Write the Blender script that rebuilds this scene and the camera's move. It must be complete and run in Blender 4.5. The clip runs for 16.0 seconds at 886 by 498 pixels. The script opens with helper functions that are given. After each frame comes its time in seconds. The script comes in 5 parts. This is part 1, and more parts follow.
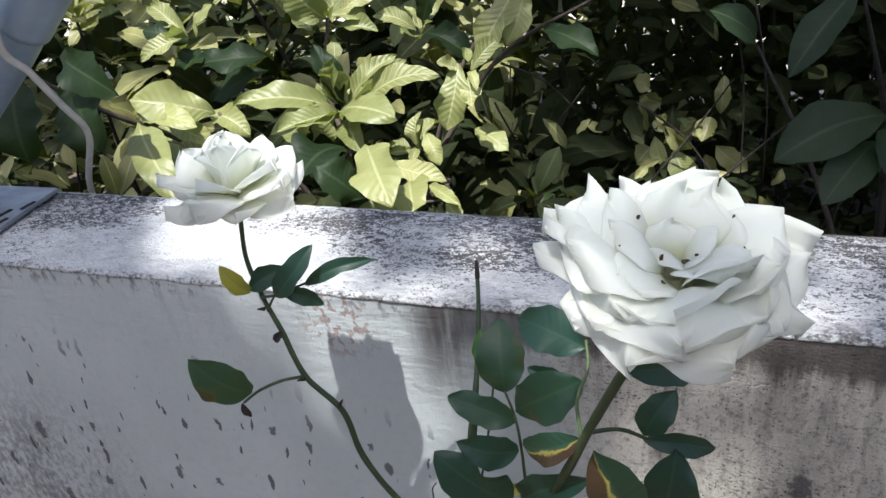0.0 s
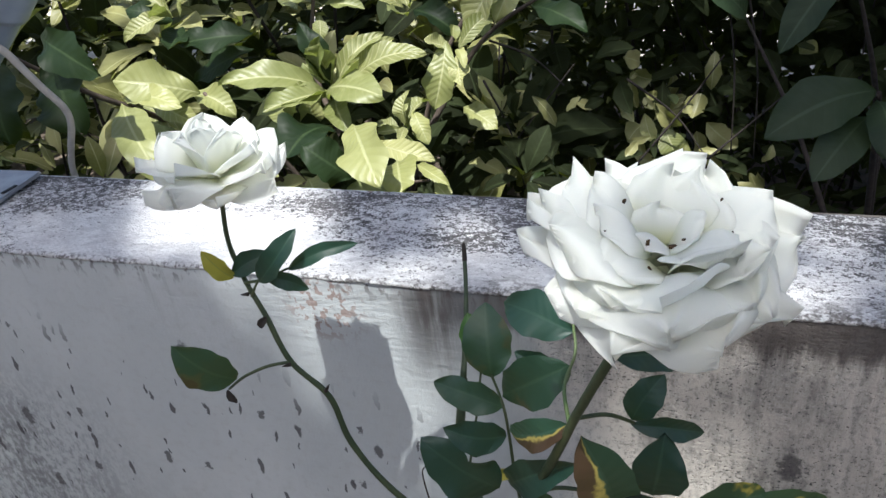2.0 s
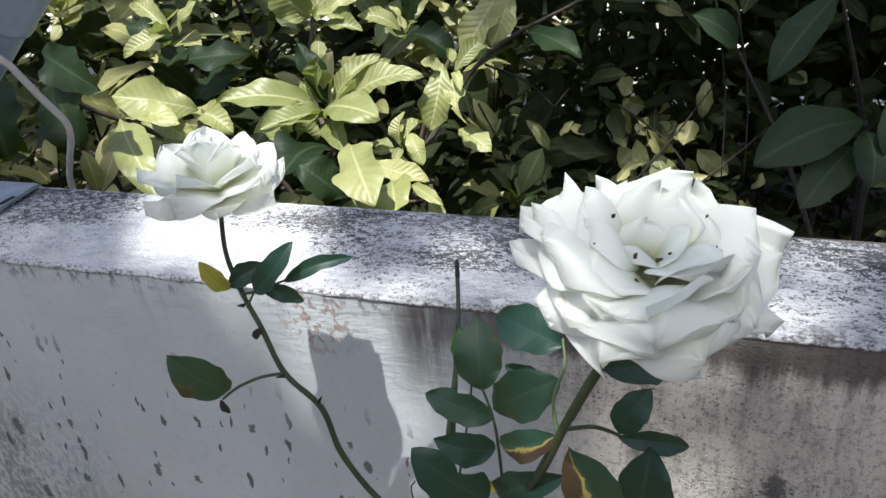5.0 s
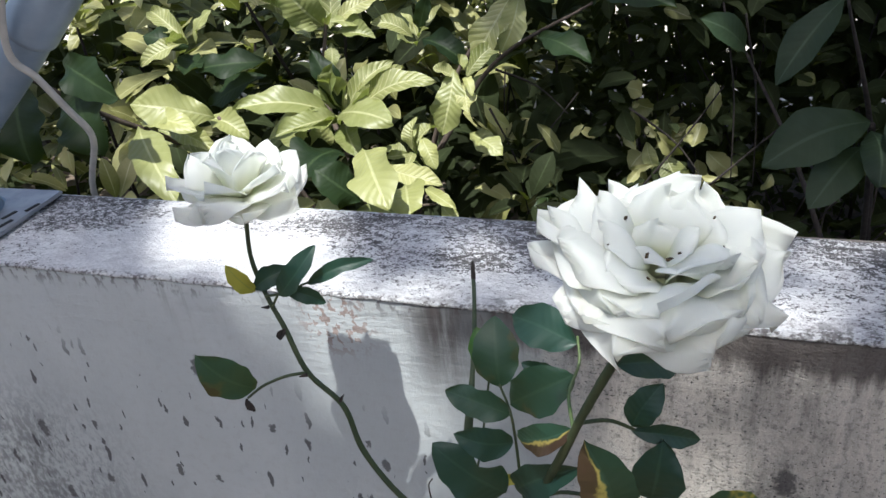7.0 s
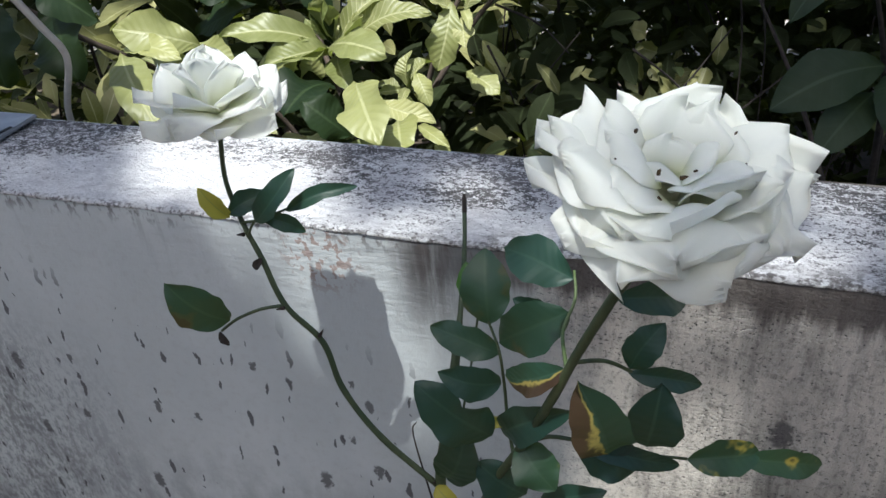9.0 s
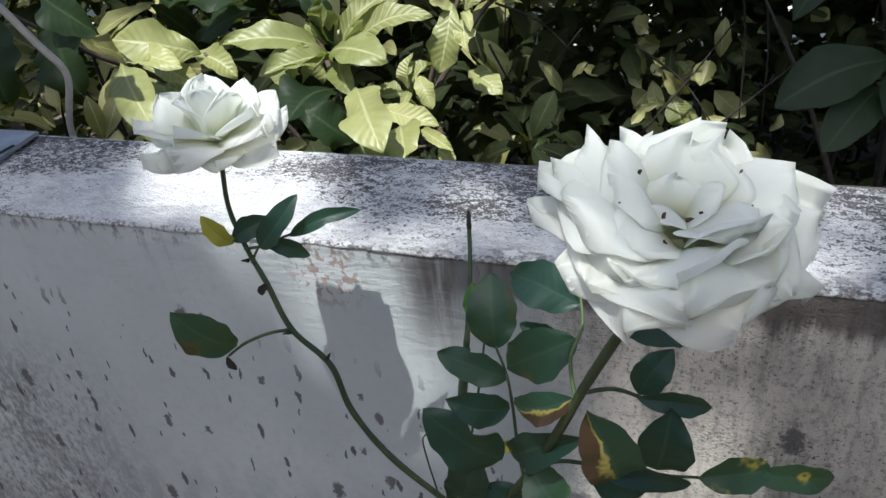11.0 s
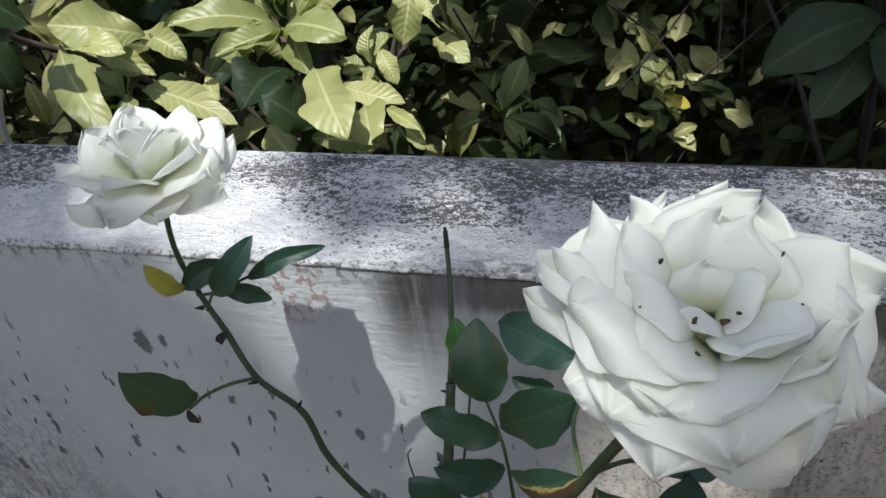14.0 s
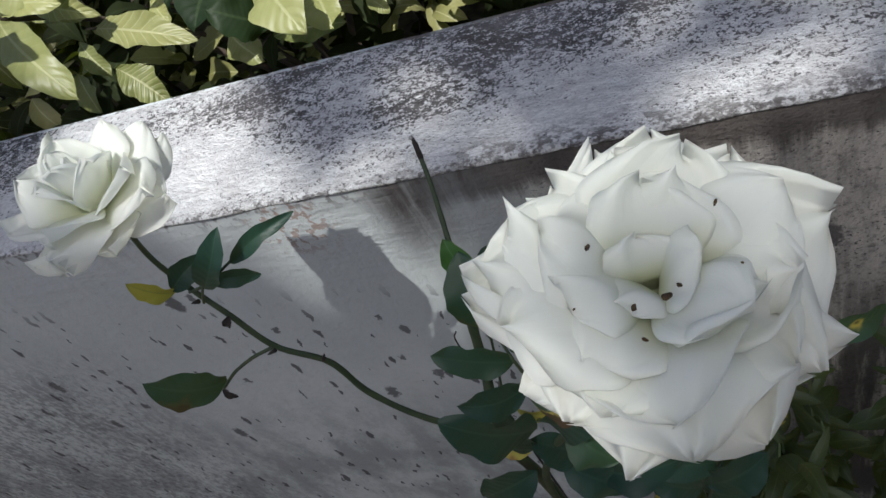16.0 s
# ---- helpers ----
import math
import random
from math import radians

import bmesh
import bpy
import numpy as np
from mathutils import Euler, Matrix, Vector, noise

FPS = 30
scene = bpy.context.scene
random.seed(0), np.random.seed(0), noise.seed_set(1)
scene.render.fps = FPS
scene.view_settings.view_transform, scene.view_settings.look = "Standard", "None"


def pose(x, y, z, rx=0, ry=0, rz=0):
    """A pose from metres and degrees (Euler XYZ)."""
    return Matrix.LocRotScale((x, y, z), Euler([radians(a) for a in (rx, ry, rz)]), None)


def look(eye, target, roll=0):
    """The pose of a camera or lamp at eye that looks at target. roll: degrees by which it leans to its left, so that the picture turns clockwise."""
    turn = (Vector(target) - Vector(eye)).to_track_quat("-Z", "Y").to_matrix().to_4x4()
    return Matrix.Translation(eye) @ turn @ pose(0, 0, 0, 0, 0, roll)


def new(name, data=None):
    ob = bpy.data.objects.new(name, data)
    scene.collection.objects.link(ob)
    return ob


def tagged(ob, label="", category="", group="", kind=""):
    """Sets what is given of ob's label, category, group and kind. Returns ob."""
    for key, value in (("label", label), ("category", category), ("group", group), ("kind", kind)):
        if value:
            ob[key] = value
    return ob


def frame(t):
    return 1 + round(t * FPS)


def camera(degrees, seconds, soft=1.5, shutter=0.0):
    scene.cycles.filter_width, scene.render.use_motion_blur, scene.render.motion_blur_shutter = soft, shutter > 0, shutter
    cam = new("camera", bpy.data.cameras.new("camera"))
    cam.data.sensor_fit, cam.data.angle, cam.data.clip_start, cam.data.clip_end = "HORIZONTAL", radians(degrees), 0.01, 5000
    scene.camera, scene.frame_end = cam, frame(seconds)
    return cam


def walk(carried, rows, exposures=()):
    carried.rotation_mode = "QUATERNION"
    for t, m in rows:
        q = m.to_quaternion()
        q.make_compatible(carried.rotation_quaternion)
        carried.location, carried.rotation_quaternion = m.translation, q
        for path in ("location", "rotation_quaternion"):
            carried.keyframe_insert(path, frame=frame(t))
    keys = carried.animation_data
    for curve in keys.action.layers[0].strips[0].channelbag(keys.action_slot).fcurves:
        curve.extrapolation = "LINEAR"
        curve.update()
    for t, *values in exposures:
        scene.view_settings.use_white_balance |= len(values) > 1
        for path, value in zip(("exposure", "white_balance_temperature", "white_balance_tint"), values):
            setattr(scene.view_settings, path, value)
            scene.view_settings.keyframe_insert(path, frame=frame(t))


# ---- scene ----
from mathutils.bvhtree import BVHTree

cam = camera(55.4, 16.0)
PATH = [
    (0, (0.686, -0.569, 1.363), (0.051, 1.036, 0.353), -7.3),
    (0.5, (0.685, -0.572, 1.361), (0.057, 1.028, 0.339), -7.0),
    (1, (0.686, -0.563, 1.362), (0.052, 1.021, 0.318), -7.7),
    (1.5, (0.686, -0.558, 1.362), (0.061, 1.03, 0.32), -8.3),
    (2, (0.687, -0.559, 1.361), (0.073, 1.025, 0.304), -7.6),
    (2.5, (0.686, -0.561, 1.367), (0.075, 1.048, 0.349), -5.5),
    (3, (0.69, -0.558, 1.367), (0.092, 1.048, 0.337), -6.4),
    (3.5, (0.696, -0.552, 1.363), (0.109, 1.051, 0.322), -6.6),
    (4, (0.69, -0.563, 1.366), (0.112, 1.051, 0.336), -5.9),
    (4.2, (0.69, -0.565, 1.365), (0.107, 1.049, 0.339), -6.0),
    (6.3, (0.689, -0.588, 1.362), (0.071, 1.034, 0.369), -6.0),
    (6.5, (0.689, -0.59, 1.369), (0.063, 1.03, 0.377), -6.5),
    (7, (0.691, -0.59, 1.373), (0.069, 1.025, 0.37), -6.9),
    (7.5, (0.697, -0.583, 1.368), (0.083, 1.021, 0.344), -7.4),
    (8, (0.693, -0.58, 1.361), (0.081, 1.019, 0.326), -7.3),
    (8.5, (0.688, -0.569, 1.351), (0.091, 1.006, 0.272), -7.1),
    (9, (0.683, -0.564, 1.34), (0.086, 0.993, 0.236), -5.3),
    (9.2, (0.681, -0.567, 1.349), (0.069, 1.008, 0.28), -6.2),
    (11.3, (0.681, -0.539, 1.36), (0.072, 0.986, 0.22), -7.4),
    (11.5, (0.685, -0.528, 1.367), (0.06, 0.988, 0.222), -8.5),
    (12, (0.7, -0.517, 1.371), (0.087, 0.992, 0.21), -8.8),
    (12.5, (0.71, -0.509, 1.377), (-0.014, 0.898, 0.153), -10.5),
    (13, (0.718, -0.492, 1.385), (-0.079, 0.836, 0.12), -15.7),
    (13.5, (0.706, -0.479, 1.358), (0.06, 1.0, 0.176), -11.9),
    (14, (0.657, -0.473, 1.366), (0.119, 1.006, 0.131), -9.2),
    (14.5, (0.673, -0.442, 1.356), (0.114, 0.952, 0.035), -11.6),
    (15, (0.678, -0.426, 1.358), (0.107, 0.797, -0.119), -16.4),
    (15.5, (0.677, -0.416, 1.381), (0.121, 0.787, -0.117), -25.0),
    (16, (0.693, -0.408, 1.391), (0.033, 0.73, -0.115), -32.8),
]
walk(cam, [(t, look(eye, target, roll)) for t, eye, target, roll in PATH], [(0, 0.87, 6000, 8), (7, 0.90, 6000, 8), (9, 0.69, 5950, 6.5), (11.5, 0.62, 5950, 6.4), (12.5, 0.56, 5950, 6.2), (14, 0.48, 6030, 7.4), (16, 0.24, 6100, 7.8)])

# ---- light ----
SUN_AIM = Vector((0.02, -0.39, 0.92)).normalized()   # from the wall towards the sun
world = bpy.data.worlds.new("sky")
scene.world = world
world.use_nodes = True
wn = world.node_tree
sky = wn.nodes.new("ShaderNodeTexSky")
sky.sky_type = "NISHITA"
sky.sun_disc = False
sky.sun_elevation = math.asin(SUN_AIM.z)
sky.sun_rotation = math.atan2(SUN_AIM.x, SUN_AIM.y)
sky.air_density, sky.dust_density, sky.ozone_density = 1.0, 4.0, 0.3
wn.links.new(sky.outputs[0], wn.nodes["Background"].inputs[0])
wn.nodes["Background"].inputs[1].default_value = 0.115
sun = new("sun", bpy.data.lights.new("sun", "SUN"))
sun.data.energy, sun.data.angle, sun.data.color = 5.0, radians(0.53), (1.0, 0.955, 0.88)
sun.matrix_world = look(SUN_AIM * 20, (0, 0, 0))

# ---- materials ----
WALL_TOP = 0.95


class Nodes:
    """Short hand for building one material."""

    def __init__(self, name):
        self.mat = bpy.data.materials.new(name)
        self.mat.use_nodes = True
        self.tree = self.mat.node_tree
        self.bsdf = self.tree.nodes["Principled BSDF"]
        self.out = self.tree.nodes["Material Output"]

    def put(self, value, socket):
        if hasattr(value, "is_output"):
            self.tree.links.new(value, socket)
        else:
            socket.default_value = value

    def node(self, kind, out=0, inputs=None, operation="", interpolation_type=""):
        n = self.tree.nodes.new(kind)
        if operation:
            n.operation = operation
        if interpolation_type:
            n.interpolation_type = interpolation_type
        for k, v in (inputs or {}).items():
            self.put(v, n.inputs[k])
        return n.outputs[out]

    def math(self, op, a, b=0.0, c=0.0):
        return self.node("ShaderNodeMath", 0, {0: a, 1: b, 2: c}, operation=op)

    def ramp(self, value, lo, hi, a=0.0, b=1.0):
        return self.node("ShaderNodeMapRange", 0, {0: value, 1: lo, 2: hi, 3: a, 4: b}, interpolation_type="SMOOTHSTEP")

    def mix(self, fac, a, b, blend="MIX"):
        n = self.tree.nodes.new("ShaderNodeMix")
        n.data_type, n.blend_type = "RGBA", blend
        for key, v in ((0, fac), (6, a), (7, b)):
            self.put((*v, 1.0) if isinstance(v, tuple) and len(v) == 3 else v, n.inputs[key])
        return n.outputs[2]

    def place(self, scale=(1, 1, 1), shift=(0, 0, 0), coord="Object"):
        c = self.tree.nodes.new("ShaderNodeTexCoord").outputs[coord]
        return self.node("ShaderNodeMapping", 0, {0: c, 1: shift, 3: scale})

    def noise(self, vector, scale, detail=4.0, rough=0.55, distortion=0.0):
        return self.node("ShaderNodeTexNoise", 0, {"Vector": vector, "Scale": scale, "Detail": detail, "Roughness": rough, "Distortion": distortion})

    def bump(self, height, strength, distance):
        self.put(self.node("ShaderNodeBump", 0, {"Height": height, "Strength": strength, "Distance": distance}), self.bsdf.inputs["Normal"])

    def finish(self, color, rough, metal=0.0, spec=0.4):
        self.put((*color, 1.0) if isinstance(color, tuple) else color, self.bsdf.inputs["Base Color"])
        self.put(rough, self.bsdf.inputs["Roughness"])
        self.put(metal, self.bsdf.inputs["Metallic"])
        self.put(spec, self.bsdf.inputs["Specular IOR Level"])
        return self.mat

    def thin(self, color, share):
        """Lets part of the light through, as leaves and petals do."""
        t = self.node("ShaderNodeBsdfTranslucent", 0, {0: (*color, 1.0) if isinstance(color, tuple) else color})
        m = self.node("ShaderNodeMixShader", 0, {0: share, 1: self.bsdf.outputs[0], 2: t})
        self.tree.links.new(m, self.out.inputs[0])


def front_plaster():
    m = Nodes("stained_plaster")
    p = m.place()
    xyz = m.tree.nodes.new("ShaderNodeSeparateXYZ")
    m.tree.links.new(p, xyz.inputs[0])
    x, z = xyz.outputs[0], xyz.outputs[2]
    big = m.noise(m.place((1.0, 1.0, 0.7)), 3.0, 5)
    color = m.mix(m.ramp(big, 0.35, 0.7), (0.412, 0.438, 0.440), (0.502, 0.528, 0.530))
    fine = m.noise(p, 90, 6, 0.65)
    color = m.mix(m.ramp(fine, 0.45, 0.75, 0.0, 0.35), color, (0.36, 0.355, 0.345))
    # damp, dark run-down stains: strong along the right stretch, thin elsewhere
    runs = m.noise(m.place((1.0, 1.0, 0.10)), 38, 6, 0.68)
    depth = m.math("SUBTRACT", WALL_TOP, z)
    side = m.ramp(m.math("ADD", x, m.math("MULTIPLY", m.math("SUBTRACT", big, 0.5), 0.25)), 0.46, 0.62)
    blot = m.noise(m.place((1, 1, 0.55)), 11, 7, 0.66)
    patchy = m.noise(m.place((0.9, 1, 1.1), (0.4, 0, 0.2)), 7, 6, 0.7, 0.4)
    grime = m.math("ADD", m.math("MULTIPLY", runs, 0.42), m.math("ADD", m.math("MULTIPLY", blot, 0.26), m.math("MULTIPLY", patchy, 0.32)))
    damp = m.mix(m.ramp(grime, 0.45, 0.65), (0.55, 0.505, 0.44), (0.085, 0.074, 0.064))
    damp = m.mix(m.ramp(m.noise(m.place((1, 1, 0.7)), 160, 5, 0.7), 0.48, 0.66, 0.0, 0.55), damp, (0.06, 0.05, 0.045))
    pits = m.noise(m.place((0.8, 1, 1.2)), 330, 3, 0.6)
    damp = m.mix(m.ramp(m.math("ADD", pits, m.math("MULTIPLY", m.math("SUBTRACT", patchy, 0.5), 0.35)), 0.60, 0.66), damp, (0.035, 0.03, 0.026))
    damp = m.mix(m.ramp(pits, 0.40, 0.34, 0.0, 0.5), damp, (0.55, 0.50, 0.44))
    color = m.mix(m.math("MULTIPLY", side, 0.92), color, damp)
    thin = m.math("MULTIPLY", m.ramp(runs, 0.56, 0.70), m.ramp(depth, 0.0, 0.10, 1.0, 0.0))
    color = m.mix(m.math("MULTIPLY", thin, 0.35), color, (0.16, 0.15, 0.145))
    patch = m.math("MULTIPLY", m.ramp(m.math("ABSOLUTE", m.math("SUBTRACT", x, 0.452)), 0.0, 0.05, 1.0, 0.0), m.ramp(depth, 0.02, 0.17, 1.0, 0.0))
    color = m.mix(m.math("MULTIPLY", patch, m.ramp(runs, 0.3, 0.60)), color, (0.085, 0.078, 0.075))
    # dark band and specks close under the rim, the band only towards the right
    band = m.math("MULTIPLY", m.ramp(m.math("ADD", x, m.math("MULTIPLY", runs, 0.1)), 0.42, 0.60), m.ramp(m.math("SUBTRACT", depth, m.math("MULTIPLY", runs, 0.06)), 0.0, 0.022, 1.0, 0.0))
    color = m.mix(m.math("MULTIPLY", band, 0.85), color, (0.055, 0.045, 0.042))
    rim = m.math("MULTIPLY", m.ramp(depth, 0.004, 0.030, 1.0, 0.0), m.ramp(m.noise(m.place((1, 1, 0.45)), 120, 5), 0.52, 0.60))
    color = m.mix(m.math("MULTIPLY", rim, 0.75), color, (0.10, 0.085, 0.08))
    # mould greying low on the wall
    low = m.math("MULTIPLY", m.ramp(depth, 0.27, 0.52), m.ramp(m.noise(m.place((1.6, 1, 0.8)), 8, 7, 0.7), 0.40, 0.60))
    color = m.mix(m.math("MULTIPLY", low, 0.55), color, (0.12, 0.125, 0.13))
    # right foot: deep shade behind the weeds painted in, broken by the run stains
    foot = m.math("MULTIPLY", m.math("MULTIPLY", m.ramp(x, 0.60, 0.80), m.ramp(depth, 0.16, 0.36)), m.ramp(m.math("ADD", runs, m.math("MULTIPLY", big, 0.4)), 0.50, 0.72))
    color = m.mix(m.math("MULTIPLY", foot, 0.9), color, (0.060, 0.058, 0.052))
    mottle = m.noise(m.place((1.3, 1, 0.7)), 100, 6, 0.72)
    west = m.math("MULTIPLY", m.math("MULTIPLY", m.ramp(x, 0.10, -0.14), m.ramp(depth, 0.12, 0.30)), m.ramp(m.math("ADD", mottle, m.math("MULTIPLY", blot, 0.5)), 0.66, 0.86))
    color = m.mix(m.math("MULTIPLY", west, 0.75), color, (0.13, 0.135, 0.14))
    # small dark splashes, each a short run
    warp = m.noise(p, 60, 3)
    skew = m.node("ShaderNodeCombineXYZ", 0, {0: m.math("ADD", x, m.math("MULTIPLY", warp, 0.014)), 1: m.math("MULTIPLY", m.math("ADD", z, m.math("MULTIPLY", warp, 0.02)), 0.27)})
    for scale, reach, chance in ((44.0, 0.17, 0.66), (85.0, 0.17, 0.62), (24.0, 0.12, 0.72)):
        v = m.tree.nodes.new("ShaderNodeTexVoronoi")
        v.voronoi_dimensions = "2D"
        v.inputs["Scale"].default_value = scale
        m.tree.links.new(skew, v.inputs["Vector"])
        pick = m.node("ShaderNodeSeparateColor", 0, {0: v.outputs["Color"]})
        size = m.math("MULTIPLY", m.ramp(pick, chance, 1.0), reach)
        dot = m.ramp(m.math("SUBTRACT", v.outputs["Distance"], size), -0.035, 0.0, 1.0, 0.0)
        zone = m.math("MULTIPLY", m.ramp(m.math("SUBTRACT", depth, m.math("MULTIPLY", x, 0.15)), 0.06, 0.15), m.ramp(x, 0.62, 0.45))
        color = m.mix(m.math("MULTIPLY", m.math("MULTIPLY", dot, zone), 0.85), color, (0.055, 0.052, 0.055))
    # the larger splashes, each where it dried: x, z and half its width
    spread = m.noise(p, 170, 3, 0.6)
    smear = m.node("ShaderNodeCombineXYZ", 0, {0: m.math("ADD", x, m.math("MULTIPLY", m.math("SUBTRACT", spread, 0.5), 0.016)), 1: m.math("MULTIPLY", m.math("ADD", z, m.math("MULTIPLY", m.math("SUBTRACT", warp, 0.5), 0.03)), 0.5)})
    for sx, sz, half in ((-0.098, 0.703, 0.008), (-0.098, 0.590, 0.007), (-0.021, 0.629, 0.006), (0.166, 0.833, 0.010), (0.190, 0.838, 0.005), (0.146, 0.663, 0.005), (0.370, 0.732, 0.006), (0.369, 0.634, 0.007), (0.344, 0.676, 0.004), (0.354, 0.757, 0.004), (0.760, 0.786, 0.011), (0.054, 0.533, 0.008), (0.240, 0.762, 0.004), (-0.012, 0.724, 0.004), (0.094, 0.667, 0.005), (0.300, 0.600, 0.009), (-0.060, 0.845, 0.004)):
        far = m.node("ShaderNodeVectorMath", 1, {0: smear, 1: (sx, sz * 0.5, 0.0)}, operation="DISTANCE")
        color = m.mix(m.ramp(far, half * 0.6, half, 0.8, 0.0), color, (0.06, 0.056, 0.058))
    # flaked paint that shows red-brown plaster
    near = m.node("ShaderNodeVectorMath", 1, {0: m.place((1.0, 0.0, 1.0)), 1: (0.345, 0.0, 0.917)}, operation="DISTANCE")
    flake = m.math("MULTIPLY", m.ramp(near, 0.02, 0.055, 1.0, 0.0), m.ramp(m.noise(m.place((1, 1, 0.8)), 130, 3), 0.52, 0.56))
    color = m.mix(m.math("MULTIPLY", flake, 0.75), color, (0.24, 0.16, 0.13))
    trowel = m.noise(m.place((0.35, 1.0, 1.4)), 60, 5, 0.6)
    m.bump(m.math("ADD", m.math("MULTIPLY", trowel, m.ramp(depth, 0.03, 0.16, 0.75, 0.18)), m.math("SUBTRACT", m.math("MULTIPLY", fine, 0.5), m.math("MULTIPLY", m.math("MULTIPLY", pits, side), 0.8))), 0.7, 0.004)
    return m.finish(color, 0.85, 0, 0.25)


def top_whitewash():
    m = Nodes("weathered_whitewash")
    p = m.place()
    xyz = m.tree.nodes.new("ShaderNodeSeparateXYZ")
    m.tree.links.new(p, xyz.inputs[0])
    x, y = xyz.outputs[0], xyz.outputs[1]
    zone = m.noise(m.place((1.0, 2.0, 1.0)), 7, 4, 0.6)
    grit = m.noise(m.place((0.65, 1.0, 1.0)), 210, 8, 0.72, 0.25)
    speck = m.noise(m.place((0.85, 1.0, 1.0)), 520, 4, 0.6)
    wear = m.math("ADD", m.math("MULTIPLY", zone, 0.60), m.math("ADD", m.math("MULTIPLY", grit, 1.0), m.math("MULTIPLY", speck, 0.70)))
    back = m.ramp(y, 0.035, 0.125, -0.05, 0.10)
    right = m.ramp(x, 0.25, 0.60, 0.0, 0.022)
    # coat painted whiter where the pool of sun lies on the top
    sun_patch = m.ramp(m.math("ABSOLUTE", m.math("SUBTRACT", x, 0.18)), 0.05, 0.17, -0.15, 0.0)
    thr = m.math("ADD", wear, m.math("ADD", m.math("ADD", back, sun_patch), right))
    color = m.mix(m.ramp(thr, 1.17, 1.28), (0.88, 0.875, 0.87), (0.10, 0.094, 0.092))
    fine = m.noise(m.place((0.6, 1.0, 1.0)), 420, 6, 0.7)
    color = m.mix(m.ramp(fine, 0.46, 0.58, 0.0, 0.30), color, m.mix(0.6, color, (0.20, 0.19, 0.20)))
    mottle = m.noise(m.place((0.40, 1.0, 1.0), (0.3, 0.2, 0)), 130, 7, 0.68, 0.3)
    color = m.mix(m.ramp(mottle, 0.40, 0.62, 0.0, m.ramp(x, 0.15, 0.55, 0.35, 0.42)), color, m.mix(0.75, color, (0.27, 0.25, 0.25)))
    tint = m.noise(p, 22, 4)
    color = m.mix(m.ramp(tint, 0.4, 0.75, 0.0, 0.5), color, m.mix(0.5, color, (0.47, 0.44, 0.45)))
    rim = m.math("MULTIPLY", m.ramp(y, 0.008, -0.001), m.ramp(m.noise(p, 240, 5), 0.47, 0.60))
    color = m.mix(m.math("MULTIPLY", rim, 0.75), color, (0.12, 0.105, 0.10))
    strip = m.math("MULTIPLY", m.math("MULTIPLY", m.ramp(y, 0.035, 0.0), m.ramp(x, 0.36, 0.56)), m.ramp(m.noise(m.place((0.7, 1, 1)), 150, 6, 0.7), 0.47, 0.58))
    color = m.mix(m.math("MULTIPLY", strip, 0.8), color, (0.11, 0.095, 0.088))
    m.bump(m.math("ADD", grit, m.math("ADD", m.math("MULTIPLY", speck, 0.5), m.math("MULTIPLY", mottle, 1.2))), 1.0, 0.006)
    return m.finish(color, 0.9, 0, 0.2)


def leaf_material(name, dark, light, vein, rough=0.42, ribs=11.0, share=0.28, island=False, spots=None, vivid=0.10, relief=0.14, gloss=0.45, withered=False):
    """Leaf with midrib and side ribs along its own length."""
    m = Nodes(name)
    uv = m.tree.nodes.new("ShaderNodeTexCoord").outputs["UV"]
    s = m.tree.nodes.new("ShaderNodeSeparateXYZ")
    m.tree.links.new(uv, s.inputs[0])
    u = m.math("MULTIPLY", m.math("ABSOLUTE", m.math("SUBTRACT", s.outputs[0], 0.5)), 2.0)
    v = s.outputs[1]
    wave = m.math("SINE", m.math("MULTIPLY", m.math("SUBTRACT", v, m.math("MULTIPLY", u, 0.16)), ribs * 6.2832))
    rib = m.ramp(wave, 0.80, 1.0)
    mid = m.ramp(u, 0.03, 0.10, 1.0, 0.0)
    if island:
        rnd = m.node("ShaderNodeNewGeometry", 8)
    else:
        rnd = m.node("ShaderNodeObjectInfo", 5)
    color = m.mix(rnd, dark, light)
    blot = m.noise(m.place((1, 1, 1)), 45, 4)
    color = m.mix(m.ramp(blot, 0.4, 0.75, 0.0, 0.35), color, m.mix(0.5, color, vein))
    color = m.mix(m.math("MULTIPLY", m.math("MAXIMUM", m.math("MULTIPLY", rib, vivid), m.math("MULTIPLY", mid, 0.8)), 0.8), color, vein)
    if spots:
        where = m.noise(m.node("ShaderNodeVectorMath", 0, {0: m.place((1, 1, 1)), 1: m.node("ShaderNodeObjectInfo", 0)}, operation="ADD"), 38, 3)
        color = m.mix(m.ramp(where, 0.55, 0.64), color, spots)
        color = m.mix(m.ramp(where, 0.64, 0.69), color, (0.05, 0.03, 0.016))
    if withered:
        strip = m.math("ADD", s.outputs[0], m.math("MULTIPLY", m.math("SUBTRACT", blot, 0.5), 0.8))
        color = m.mix(m.ramp(strip, 0.42, 0.36), color, (0.34, 0.28, 0.07))
        color = m.mix(m.ramp(strip, 0.36, 0.28), color, (0.05, 0.028, 0.016))
    m.bump(m.math("SUBTRACT", m.math("ADD", m.math("MULTIPLY", blot, 0.3), m.math("MULTIPLY", wave, -0.5)), mid), relief, 0.0015)
    m.finish(color, rough, 0, gloss)
    m.thin(m.mix(0.55, color, (0.35, 0.45, 0.03)), share)
    return m.mat


